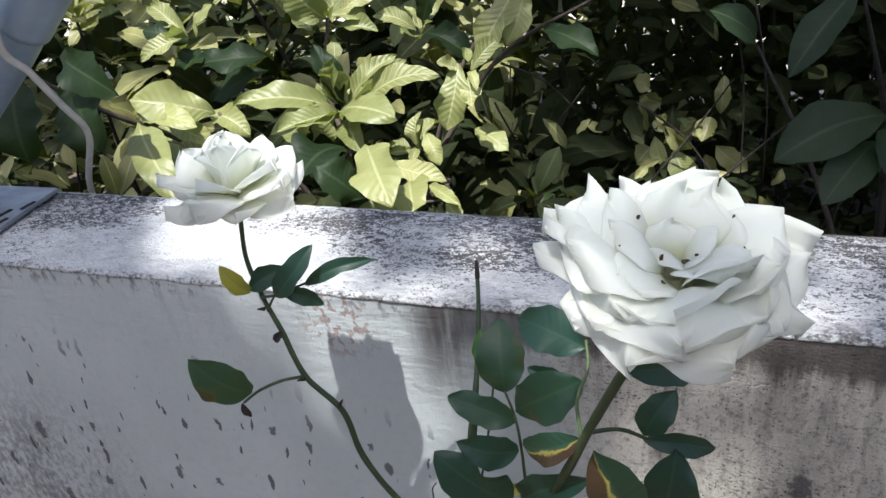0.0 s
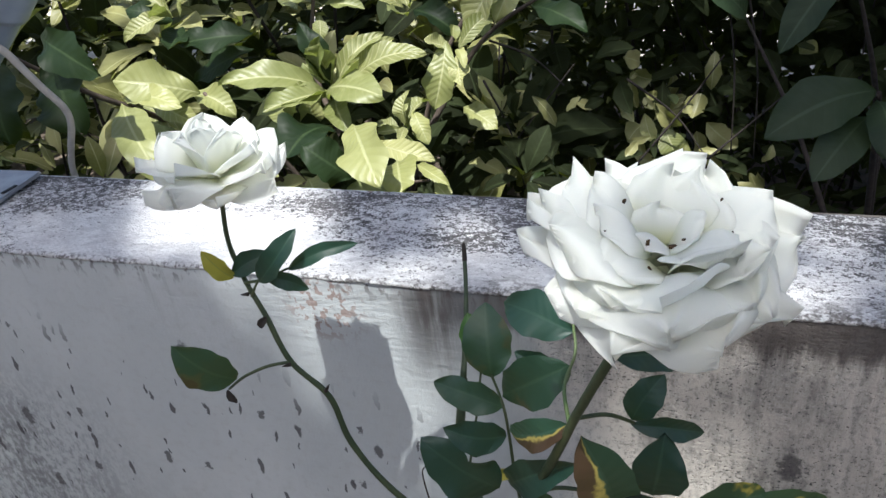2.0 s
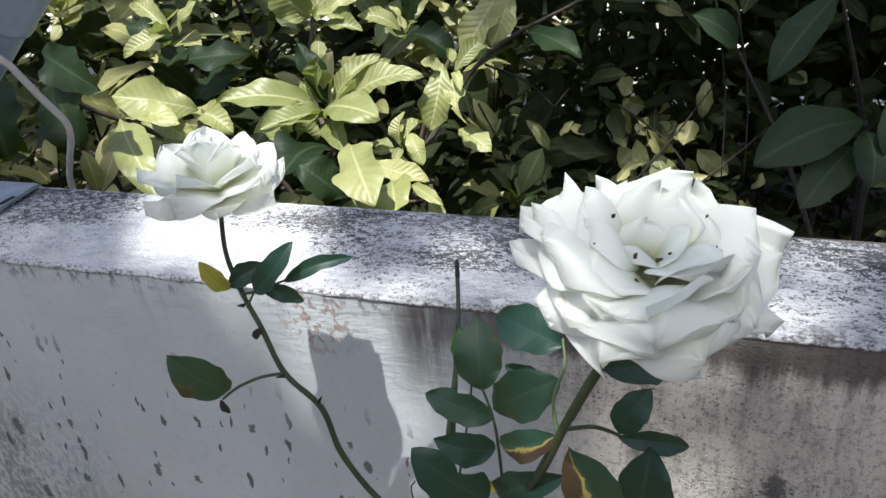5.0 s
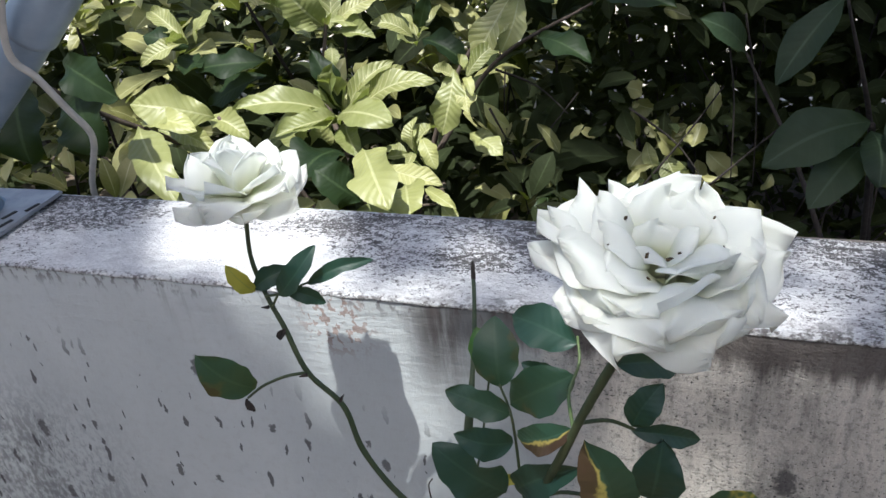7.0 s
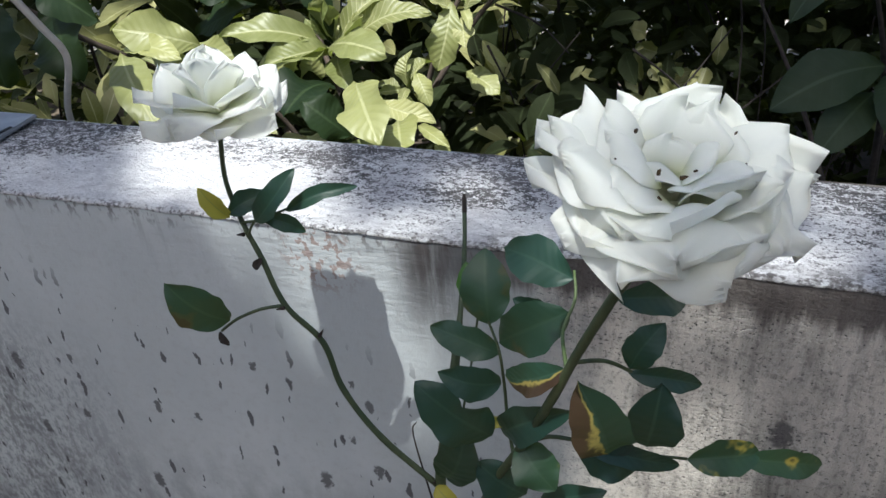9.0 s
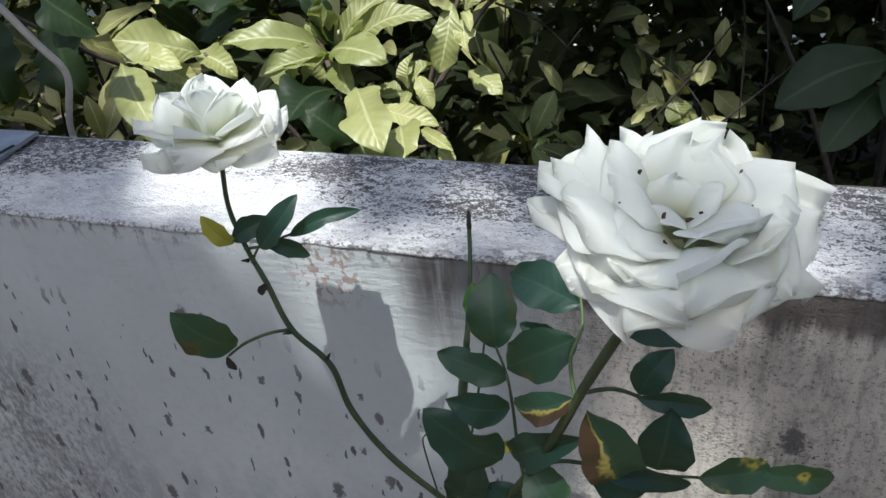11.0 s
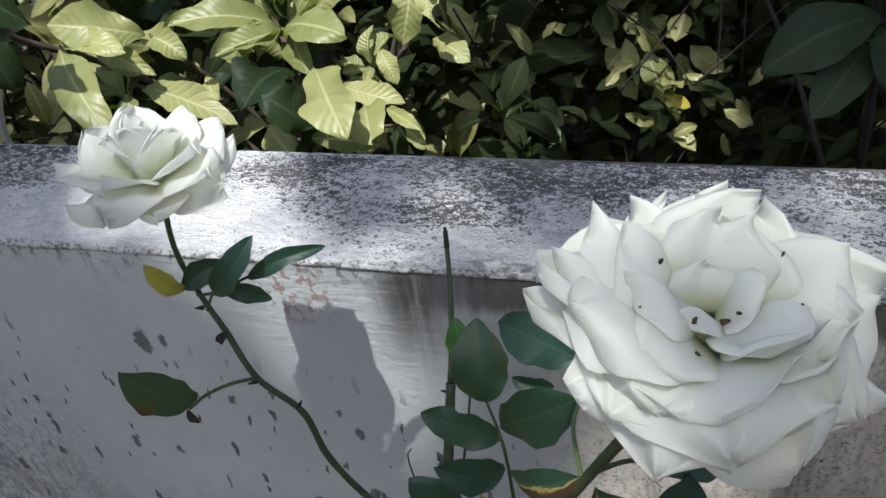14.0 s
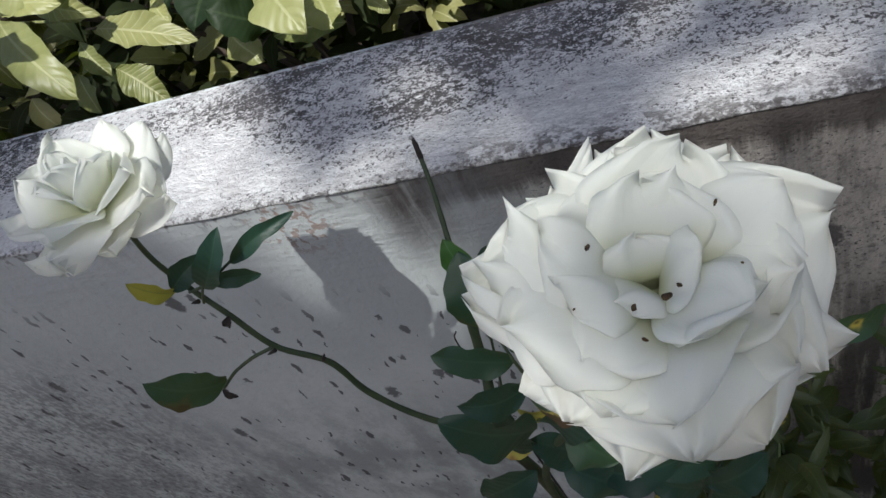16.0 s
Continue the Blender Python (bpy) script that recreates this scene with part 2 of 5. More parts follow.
def petal_material():
    m = Nodes("white_petal")
    uv = m.tree.nodes.new("ShaderNodeTexCoord").outputs["UV"]
    s = m.tree.nodes.new("ShaderNodeSeparateXYZ")
    m.tree.links.new(uv, s.inputs[0])
    # yellow-green root, carried far out to stand for light bounced off leaves
    color = m.mix(m.ramp(s.outputs[1], 0.05, 0.62), (0.76, 0.79, 0.52), (0.93, 0.935, 0.92))
    veins = m.noise(m.node("ShaderNodeMapping", 0, {0: uv, 3: (14.0, 1.2, 1.0)}), 3, 4)
    color = m.mix(m.ramp(veins, 0.45, 0.8, 0.0, 0.3), color, (0.88, 0.89, 0.88))
    m.bump(veins, 0.25, 0.001)
    m.finish(color, 0.55, 0, 0.3)
    m.thin((0.925, 0.93, 0.865), 0.65)
    return m.mat


def plain(name, a, b, scale, rough, metal=0.0, bump=0.3, stretch=(1, 1, 1)):
    m = Nodes(name)
    n = m.noise(m.place(stretch), scale, 5, 0.6)
    big = m.noise(m.place(stretch), scale / 9, 3)
    color = m.mix(m.ramp(m.math("ADD", m.math("MULTIPLY", n, 0.6), m.math("MULTIPLY", big, 0.4)), 0.35, 0.65), a, b)
    m.bump(n, bump, 0.003)
    return m.finish(color, rough, metal)


MAT = {
    "front": front_plaster(),
    "top": top_whitewash(),
    "soil": plain("dark_soil", (0.045, 0.035, 0.025), (0.13, 0.10, 0.075), 30, 0.95, 0, 1.0),
    "sand": plain("pale_yard_earth", (0.40, 0.36, 0.31), (0.55, 0.50, 0.44), 12, 0.95, 0, 1.0),
    "sky_block": plain("sky_block_plaster", (0.36, 0.345, 0.32), (0.46, 0.44, 0.41), 6, 0.9, 0, 0.4),
    "bark": plain("grey_brown_bark", (0.045, 0.034, 0.026), (0.12, 0.09, 0.07), 60, 0.9, 0, 1.0, (1, 1, 0.25)),
    "cane": plain("green_brown_cane", (0.028, 0.045, 0.018), (0.07, 0.085, 0.036), 90, 0.55, 0, 0.4, (1, 1, 0.3)),
    "new_cane": plain("fresh_green_cane", (0.06, 0.10, 0.03), (0.11, 0.14, 0.055), 90, 0.5, 0, 0.3),
    "dead": plain("dry_twig", (0.014, 0.011, 0.009), (0.04, 0.031, 0.025), 120, 0.9),
    "petal": petal_material(),
    "anther": plain("withered_brown_stamen", (0.03, 0.018, 0.01), (0.08, 0.05, 0.02), 300, 0.8),
    "rose_leaf": leaf_material("rose_leaf_green", (0.010, 0.034, 0.026), (0.017, 0.048, 0.034), (0.032, 0.07, 0.047), 0.42, 9, 0.12, vivid=0.04, relief=0.08, gloss=0.34),
    "rose_leaf_fresh": leaf_material("rose_leaf_light_green", (0.04, 0.13, 0.03), (0.06, 0.16, 0.04), (0.10, 0.20, 0.07), 0.4, 9, 0.25, vivid=0.04, relief=0.05),
    "rose_leaf_sick": leaf_material("rose_leaf_yellow_spotted", (0.016, 0.048, 0.024), (0.024, 0.06, 0.03), (0.045, 0.085, 0.045), 0.45, 9, 0.18, False, (0.36, 0.29, 0.05), vivid=0.04, relief=0.05),
    "rose_leaf_spotted": leaf_material("rose_leaf_brown_spotted", (0.014, 0.045, 0.026), (0.020, 0.055, 0.032), (0.04, 0.08, 0.045), 0.45, 9, 0.15, False, (0.055, 0.058, 0.025), vivid=0.04, relief=0.05),
    "rose_leaf_withered": leaf_material("rose_leaf_half_withered", (0.018, 0.055, 0.034), (0.026, 0.07, 0.04), (0.045, 0.095, 0.06), 0.45, 9, 0.15, vivid=0.04, relief=0.1, withered=True),
    "rose_leaf_yellow": leaf_material("rose_leaf_yellow", (0.30, 0.27, 0.04), (0.40, 0.34, 0.05), (0.20, 0.22, 0.06), 0.5, 9, 0.3, False, (0.22, 0.10, 0.03), vivid=0.04, relief=0.05),
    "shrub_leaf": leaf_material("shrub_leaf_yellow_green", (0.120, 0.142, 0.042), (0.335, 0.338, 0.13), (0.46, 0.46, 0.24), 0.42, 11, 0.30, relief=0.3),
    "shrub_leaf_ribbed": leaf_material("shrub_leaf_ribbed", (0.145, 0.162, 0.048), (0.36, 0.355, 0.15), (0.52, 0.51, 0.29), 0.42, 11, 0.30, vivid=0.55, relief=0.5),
    # shaded copies of the shrub leaf: the shade is put into the colour
    "shrub_leaf_shaded": leaf_material("shrub_leaf_shaded_green", (0.010, 0.020, 0.011), (0.021, 0.036, 0.017), (0.05, 0.075, 0.04), 0.55, 11, 0.12, gloss=0.2),
    "shrub_leaf_shaded_dark": leaf_material("shrub_leaf_shaded_dark_green", (0.007, 0.015, 0.006), (0.016, 0.029, 0.010), (0.035, 0.055, 0.022), 0.5, 11, 0.12, gloss=0.15),
    # one leaf colour twice: sunlight put into the first, shade into the second
    "foliage_sun": leaf_material("foliage_sunlit", (0.14, 0.14, 0.042), (0.35, 0.335, 0.145), (0.46, 0.46, 0.24), 0.42, 9, 0.30, True),
    "foliage_shaded": leaf_material("foliage_shaded", (0.007, 0.0085, 0.004), (0.023, 0.030, 0.013), (0.042, 0.055, 0.024), 0.7, 9, 0.12, True, gloss=0.06),
    "weed": leaf_material("weed_leaf", (0.008, 0.022, 0.008), (0.040, 0.060, 0.014), (0.07, 0.09, 0.03), 0.45, 7, 0.25, True),
    "fallen": leaf_material("fallen_yellow_leaf", (0.42, 0.33, 0.05), (0.50, 0.40, 0.06), (0.5, 0.42, 0.1), 0.5, 9, 0.3),
    "pole": plain("blue_grey_painted_steel", (0.19, 0.245, 0.31), (0.26, 0.315, 0.385), 25, 0.42, 0.2, 0.1),
    "steel": plain("dull_galvanised_steel", (0.26, 0.27, 0.29), (0.38, 0.39, 0.41), 40, 0.5, 0.55, 0.15),
    "cable": plain("grey_white_cable_jacket", (0.36, 0.34, 0.30), (0.46, 0.43, 0.39), 60, 0.55),
    "black": plain("black_slot", (0.01, 0.01, 0.01), (0.02, 0.02, 0.02), 60, 0.8),
}


# ---- mesh helpers ----
def mesh_object(name, verts, faces, material, parent=None, label="", uvs=None, smooth=True):
    me = bpy.data.meshes.new(name)
    me.from_pydata([tuple(v) for v in verts], [], faces)
    if uvs is not None:
        layer = me.uv_layers.new(name="UVMap")
        loops = np.empty(len(me.loops), dtype=np.int32)
        me.loops.foreach_get("vertex_index", loops)
        layer.data.foreach_set("uv", np.asarray(uvs, dtype=np.float32)[loops].ravel())
    if smooth:
        me.polygons.foreach_set("use_smooth", np.ones(len(me.polygons), dtype=bool))
    me.materials.append(material)
    me.update()
    ob = new(name, me)
    ob.parent = parent
    if label:
        ob["label"] = label
    return ob


def part(name, bm, material, parent, label=""):
    me = bpy.data.meshes.new(name)
    bm.to_mesh(me)
    bm.free()
    me.materials.append(material)
    ob = new(name, me)
    ob.parent = parent
    if label:
        ob["label"] = label
    return ob


def curve_points(points, n):
    """Points along a smooth line through the given ones."""
    p = [Vector(q) for q in points]
    p = [p[0] * 2 - p[1]] + p + [p[-1] * 2 - p[-2]]
    out = []
    for i in range(1, len(p) - 2):
        a, b, c, d = p[i - 1 : i + 3]
        for k in range(n):
            t = k / n
            out.append(0.5 * (2 * b + (c - a) * t + (2 * a - 5 * b + 4 * c - d) * t * t + (3 * b - a - 3 * c + d) * t ** 3))
    return out + [p[-2]]


def tube_data(points, r0, r1, sides=8, n=6, knobs=0.0, seed=0):
    rng = random.Random(seed)
    line = curve_points(points, n)
    verts, faces = [], []
    side = None
    for i, c in enumerate(line):
        ahead = (line[min(i + 1, len(line) - 1)] - line[max(i - 1, 0)]).normalized()
        if side is None:
            side = ahead.cross(Vector((0.3, 0.7, 0.2))).normalized()
        side = (side - ahead * side.dot(ahead)).normalized()
        up = ahead.cross(side)
        r = (r0 + (r1 - r0) * i / (len(line) - 1)) * (1 + knobs * rng.uniform(-1, 1))
        for k in range(sides):
            a = 2 * math.pi * k / sides
            verts.append(c + (side * math.cos(a) + up * math.sin(a)) * r)
        if i:
            o = (i - 1) * sides
            for k in range(sides):
                faces.append((o + k, o + (k + 1) % sides, o + sides + (k + 1) % sides, o + sides + k))
    last = (len(line) - 1) * sides
    faces.append(tuple(range(sides - 1, -1, -1)))
    faces.append(tuple(range(last, last + sides)))
    return verts, faces


def tube(name, points, r0, r1, material, parent=None, label="", sides=8, n=6, knobs=0.0, seed=0):
    v, f = tube_data(points, r0, r1, sides, n, knobs, seed)
    return mesh_object(name, v, f, material, parent, label)


def leaf_data(base, tip, width, up=(0, -0.4, 1), fold=0.25, arch=0.12, wave=0.05, nv=10, nu=4, broad=0.5, ribs=0, bite=0.0, seed=0, curl=0.0):
    """A leaf blade from base to tip: fold lifts its halves, arch bows it, wave ruffles its rim."""
    rng = random.Random(seed)
    base, tip = Vector(base), Vector(tip)
    axis = tip - base
    length = axis.length
    side = axis.cross(Vector(up))
    if side.length < 1e-6:
        side = Vector((1, 0, 0))
    side.normalize()
    normal = side.cross(axis).normalized()
    power = math.log(0.5) / math.log(broad)
    ph = [rng.uniform(0, 6.28) for _ in range(4)]
    swing = rng.uniform(-0.06, 0.06)
    verts, uvs, faces = [], [], []
    for j in range(nv + 1):
        v = j / nv
        half = width / 2 * max(0.0, math.sin(math.pi * v ** power)) ** 0.72 + width * 0.012
        mid = base + axis * v + normal * (arch * length * 4 * v * (1 - v)) + side * (swing * length * math.sin(math.pi * v))
        mid -= normal * (curl * length * v ** 3)
        for i in range(-nu, nu + 1):
            u = i / nu
            h = half * (1 + wave * (0.7 * math.sin(12 * v + ph[2] + (1.7 if u > 0 else 0.0)) + 0.5 * math.sin(27 * v + ph[3] - (2.1 if u > 0 else 0.0))))
            if bite and u > 0 and abs(v - 0.55) < 0.22:
                h *= 1 - bite * (1 - abs(v - 0.55) / 0.22)
            lift = fold * abs(u) ** 1.3 * half
            ruffle = wave * width * (math.sin(9 * v + ph[0] + u) * abs(u) ** 2 * (1 if u > 0 else -0.8) + 0.5 * math.sin(17 * v + ph[1]) * u * u)
            rib = 0.006 * width * math.cos(6.2832 * ribs * (v - 0.16 * abs(u))) * (1 if abs(u) > 0.05 else 0) if ribs else 0
            verts.append(mid + side * (u * h) + normal * (lift + ruffle + rib))
            uvs.append((u * 0.5 + 0.5, v))
    w = 2 * nu + 1
    for j in range(nv):
        for i in range(w - 1):
            a = j * w + i
            faces.append((a, a + 1, a + w + 1, a + w))
    return verts, faces, uvs


def leaf(parent, base, tip, width, material, label="", name="leaf", **kw):
    v, f, uv = leaf_data(base, tip, width, **kw)
    return mesh_object(name, v, f, material, parent, label, uv)


class Heap:
    """Gathers many small pieces into one mesh."""

    def __init__(self):
        self.v, self.f, self.uv = [], [], []

    def add(self, v, f, uv=None):
        o = len(self.v)
        self.v += [tuple(q) for q in v]
        self.f += [tuple(i + o for i in q) for q in f]
        self.uv += list(uv) if uv is not None else [(0.5, 0.5)] * len(v)

    def build(self, name, material, parent=None, label=""):
        return mesh_object(name, self.v, self.f, material, parent, label, self.uv)


def thing(name, at, label, category, group="", kind=""):
    ob = new(name)
    ob.location = at
    ob.empty_display_size = 0.05
    return tagged(ob, label, category, group, kind)


def hold(root, nudge=None):
    """Keeps the parts where they were built although their root stands at its base; nudge: a small turn and shift of the whole."""
    for o in root.children:
        o.matrix_parent_inverse = Matrix.Translation(root.location).inverted()
    if nudge is not None:
        root.matrix_basis = nudge @ Matrix.Translation(root.location)


SET = pose(-0.015, 0.008, -0.002, 0.70, 1.06, 2.05)   # how the planting stands to the wall


# ---- ground and wall ----
def build_ground():
    xs = sorted(set([-60, -30, -14, -8] + [round(-5 + 0.25 * i, 3) for i in range(45)] + [9, 15, 30, 60]))
    ys = sorted(set([-60, -30, -14, -7] + [round(-4 + 0.25 * i, 3) for i in range(45)] + [9, 15, 30, 60]))
    verts, faces = [], []
    for y in ys:
        for x in xs:
            h = 0.03 * noise.noise((x * 1.3, y * 1.3, 0)) + 0.015 * noise.noise((x * 5, y * 5, 2))
            verts.append((x, y, h - 0.01))
    n = len(xs)
    for j in range(len(ys) - 1):
        for i in range(n - 1):
            faces.append((j * n + i, j * n + i + 1, (j + 1) * n + i + 1, (j + 1) * n + i))
    ground = mesh_object("ground", verts, faces, MAT["soil"])
    ground.data.materials.append(MAT["sand"])
    for p in ground.data.polygons:
        if p.center.y > 2.7 + 0.3 * noise.noise((p.center.x, 0, 3)):
            p.material_index = 1
    return tagged(ground, "dark garden soil, bare pale earth farther off", "ground", kind="structure")


def build_wall():
    x0, x1, deep = -6.0, 8.0, 0.163
    bm = bmesh.new()
    bmesh.ops.create_cube(bm, size=1, matrix=Matrix.LocRotScale(((x0 + x1) / 2, deep / 2, (WALL_TOP - 0.003) / 2 - 0.1), None, (x1 - x0, deep, WALL_TOP + 0.197)))
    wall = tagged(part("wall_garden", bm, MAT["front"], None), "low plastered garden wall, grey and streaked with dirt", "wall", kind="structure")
    # the top coat: a thin uneven layer with a ragged worn rim
    xs = [x0 + 0.5 * i for i in range(11)]
    xs += [-0.9 + 0.008 * i for i in range(325)]
    xs += [2.0 + 0.5 * i for i in range(13)]
    xs = sorted(set(round(v, 4) for v in xs if x0 <= v <= x1))
    prof = [(0.0025, -0.0062), (-0.0012, -0.0045), (-0.0016, -0.0022), (0.001, -0.0005), (0.008, 0.0), (0.03, 0.001), (0.06, 0.0), (0.10, 0.001), (0.135, 0.0), (deep - 0.006, -0.001), (deep + 0.001, -0.006), (deep + 0.001, -0.026)]
    verts, faces = [], []
    for x in xs:
        for k, (y, z) in enumerate(prof):
            a = noise.noise((x * 14, y * 40, 1)) * 0.0012 + noise.noise((x * 55, y * 90, 4)) * 0.0010
            e = noise.noise((x * 16, 5, 1)) * 0.0012 + noise.noise((x * 110, 9, 1)) * 0.0007
            low = 0.0015 * noise.noise((x * 40, 2, 3)) if k < 2 else 0.0
            verts.append((x, y - (e if k < 4 else 0) + (e if k > 9 else 0), WALL_TOP + z + a + low))
    m = len(prof)
    for i in range(len(xs) - 1):
        for k in range(m - 1):
            faces.append((i * m + k, (i + 1) * m + k, (i + 1) * m + k + 1, i * m + k + 1))
    mesh_object("top_coat", verts, faces, MAT["top"], wall, "whitewashed wall top, worn and speckled with grey lichen")
    return wall


build_ground()
build_wall()


# ---- roses ----
def petal(parent, azimuth, length, width, lean0, lean1, start=0.0, point=0.35, wrap=0.35, roll=0.25, lift=0.0, seed=0, frame_m=None, label="", tip=20.0, calm=1.0, core=0.010):
    """One petal in its bloom's frame (z is the bloom's axis): it leaves the axis at lean0 degrees, comes to lean1 and bends back at its tip."""
    rng = random.Random(seed)
    nu, nv = 8, 16
    ph = [rng.uniform(0, 6.28) for _ in range(6)]
    az = radians(azimuth)
    out_d, side = Vector((math.cos(az), math.sin(az), 0)), Vector((-math.sin(az), math.cos(az), 0))
    up = Vector((0, 0, 1))
    loose = calm * min(1.0, 0.55 + max(0.0, lean1) / 110)
    twist, bend = 0.10 + loose * rng.uniform(-0.22, 0.26), loose * rng.uniform(-0.16, 0.16)
    crest = rng.uniform(-0.3, 0.3)
    rows, c = [], out_d * start + up * lift
    for j in range(nv + 1):
        v = j / nv
        lean = radians(lean0 + (lean1 - lean0) * v ** 1.5 + tip * max(0.0, (v - 0.68) / 0.32) ** 2)
        ahead = out_d * math.sin(lean) + up * math.cos(lean)
        norm = up * math.sin(lean) - out_d * math.cos(lean)      # the inner side
        across = (side * math.cos(twist * v) + norm * math.sin(twist * v)).normalized()
        norm = norm * math.cos(twist * v) - side * math.sin(twist * v)
        if j:
            c = c + (ahead + side * (bend * v)) * (length / nv)
        half = width / 2 * (0.22 + 0.78 * math.sin(math.pi / 2 * min(1, v / 0.6)) ** 0.9)
        if v > 0.6:
            q = (v - 0.6) / 0.4
            half *= math.sqrt(max(0.0, 1 - q ** 2.4)) * (1 - point) + point * (1 - q)
        half = max(half, width * 0.02)
        radial = max(core, math.hypot(c.x, c.y))
        bow = wrap * (0.35 + 0.65 * abs(math.cos(lean))) / radial * (1 - 0.35 * v)
        row = []
        for i in range(-nu, nu + 1):
            u = i / nu
            rag = 1 + 0.08 * math.sin(7 * v + ph[3] + (2 if u > 0 else 0)) * v + 0.04 * math.sin(19 * v + ph[4] + u) * v
            s = u * half * rag
            th = max(-2.6, min(2.6, s * bow))
            flat = math.sin(th) / bow if bow > 1e-4 else s
            rise = (1 - math.cos(th)) / bow if bow > 1e-4 else 0.0
            back = -roll * half * max(0.0, abs(u - crest * 0.3) - 0.25) ** 2.2 * v ** 1.5
            fold = 0.08 * half * math.exp(-((u - crest) / 0.22) ** 2) * v * v
            wob = 0.075 * loose * length * v * (math.sin(2.6 * u + ph[0]) + 0.6 * math.sin(5.3 * u + 4 * v + ph[1]) + 0.25 * math.sin(9 * u - 6 * v + ph[2])) * (0.45 + abs(u)) + 0.045 * loose * length * v ** 4 * math.sin(6.5 * u + ph[5]) + 0.030 * length * v ** 3 * abs(u) * math.sin(13 * u + 5 * v + ph[3])
            row.append((c + across * flat + norm * (rise + back + fold + wob), norm, (u * 0.5 + 0.5, v)))
        rows.append(row)
    w = 2 * nu + 1
    verts, uvs, faces = [], [], []
    for sign in (0.5, -0.5):
        for j, row in enumerate(rows):
            for p, n, uv in row:
                t = 0.0007 * (1 - 0.6 * j / nv)
                verts.append(frame_m @ (p + n * t * sign))
                uvs.append(uv)
    o = w * (nv + 1)
    for j in range(nv):
        for i in range(w - 1):
            a = j * w + i
            faces.append((a, a + 1, a + w + 1, a + w))
            faces.append((o + a, o + a + w, o + a + w + 1, o + a + 1))
    rim = [i for i in range(w)] + [j * w + w - 1 for j in range(1, nv + 1)] + [nv * w + i for i in range(w - 2, -1, -1)] + [j * w for j in range(nv - 1, 0, -1)]
    for a, b in zip(rim, rim[1:] + rim[:1]):
        faces.append((b, a, a + o, b + o))
    return mesh_object("petal", verts, faces, MAT["petal"], parent, label, uvs)


def aimed(at, axis, twist=0.0):
    """A frame at a point with z along axis, x as near the world's x as can be."""
    z = Vector(axis).normalized()
    x = Vector((1, 0, 0))
    x = (x - z * x.dot(z)).normalized()
    y = z.cross(x)
    m = Matrix((x, y, z)).transposed().to_4x4()
    return Matrix.Translation(at) @ m @ Matrix.Rotation(radians(twist), 4, "Z")


def ring(parent, m, rng, seed, count, first, step, lengths, width, roots, ends, facing, start, lift, point, wrap, roll, tip, loose=(7, 5, 10), reach=None):
    """A ring of petals; each pair of numbers holds for the side that faces the given bearing and for the far side."""
    for k in range(count):
        az = first + step * k + rng.uniform(-loose[0], loose[0])
        far = 0.5 - 0.5 * math.cos(radians(az - facing))
        length = (lengths[0] + (lengths[1] - lengths[0]) * far) * (reach(az) if reach else 1.0)
        lean0 = roots[0] + (roots[1] - roots[0]) * far + rng.uniform(-loose[1], loose[1])
        lean1 = ends[0] + (ends[1] - ends[0]) * far + rng.uniform(-loose[2], loose[2])
        petal(parent, az, length * rng.uniform(0.93, 1.07), width * rng.uniform(0.90, 1.12), lean0, lean1, start, min(1.0, point * rng.uniform(0.7, 1.2)), wrap, roll * rng.uniform(0.6, 1.3), lift, seed + k, m, "", tip * rng.uniform(0.5, 1.4))


def heart(parent, m, count, first, gap, length, lift, seed):
    """The furled middle of a bloom: petals wound round one another in a spiral."""
    rng = random.Random(seed)
    for k in range(count):
        r = first + gap * k
        petal(parent, 137.5 * k + rng.uniform(-12, 12), length * rng.uniform(0.90, 1.04), min(0.034, 4.4 * r), 3 + 0.6 * k, 1 + 1.6 * k, r, 0.15, 0.92, 0.10 + 0.03 * k, lift, seed + k, m, "", 6 + 3 * k, 0.45, 0.002)


def calyx(parent, m, size):
    """Green cup under a bloom with five pointed sepals."""
    h = Heap()
    v, f = tube_data([(0, 0, -1.0), (0, 0, -0.55), (0, 0, 0.0)], 0.30, 0.62, 10, 4)
    h.add([m @ (q * size) for q in v], f)
    for k in range(5):
        a = 6.2832 * k / 5 + 0.3
        d = Vector((math.cos(a), math.sin(a), 0))
        lv, lf, luv = leaf_data(d * 0.45 * size, d * (1.9 * size) + Vector((0, 0, -0.55 * size)), size * 0.75, up=(0, 0, 1), arch=0.12, nv=6, nu=2, broad=0.3, seed=k)
        h.add([m @ q for q in lv], lf, luv)
    h.build("calyx", MAT["rose_leaf_fresh"], parent, "pale green sepals")


def specks(bloom, m, petals, places):
    """Withered stamen tips that lie on the petals under the given places of the bloom's own plane."""
    trees = []
    for p in petals:
        trees.append(BVHTree.FromPolygons([v.co for v in p.data.vertices], [tuple(q.vertices) for q in p.data.polygons]))
    down = -(m.to_3x3() @ Vector((0, 0, 1)))
    for n, (x, y, size) in enumerate(places):
        start = m @ Vector((x, y, 0.2))
        hits = [h for h in (t.ray_cast(start, down) for t in trees) if h[0] is not None]
        if not hits:
            continue
        at = min(hits, key=lambda h: h[3])[0]
        bm = bmesh.new()
        bmesh.ops.create_icosphere(bm, subdivisions=2, radius=size, matrix=Matrix.Translation(at) @ Matrix.LocRotScale(None, Euler((n * 1.3, n * 0.7, n * 2.1)), (1.8, 0.9, 0.7)))
        for v in bm.verts:
            v.co += noise.noise_vector(v.co * 900) * size * 0.5
        part("stamen", bm, MAT["anther"], bloom, "withered brown stamen tip")


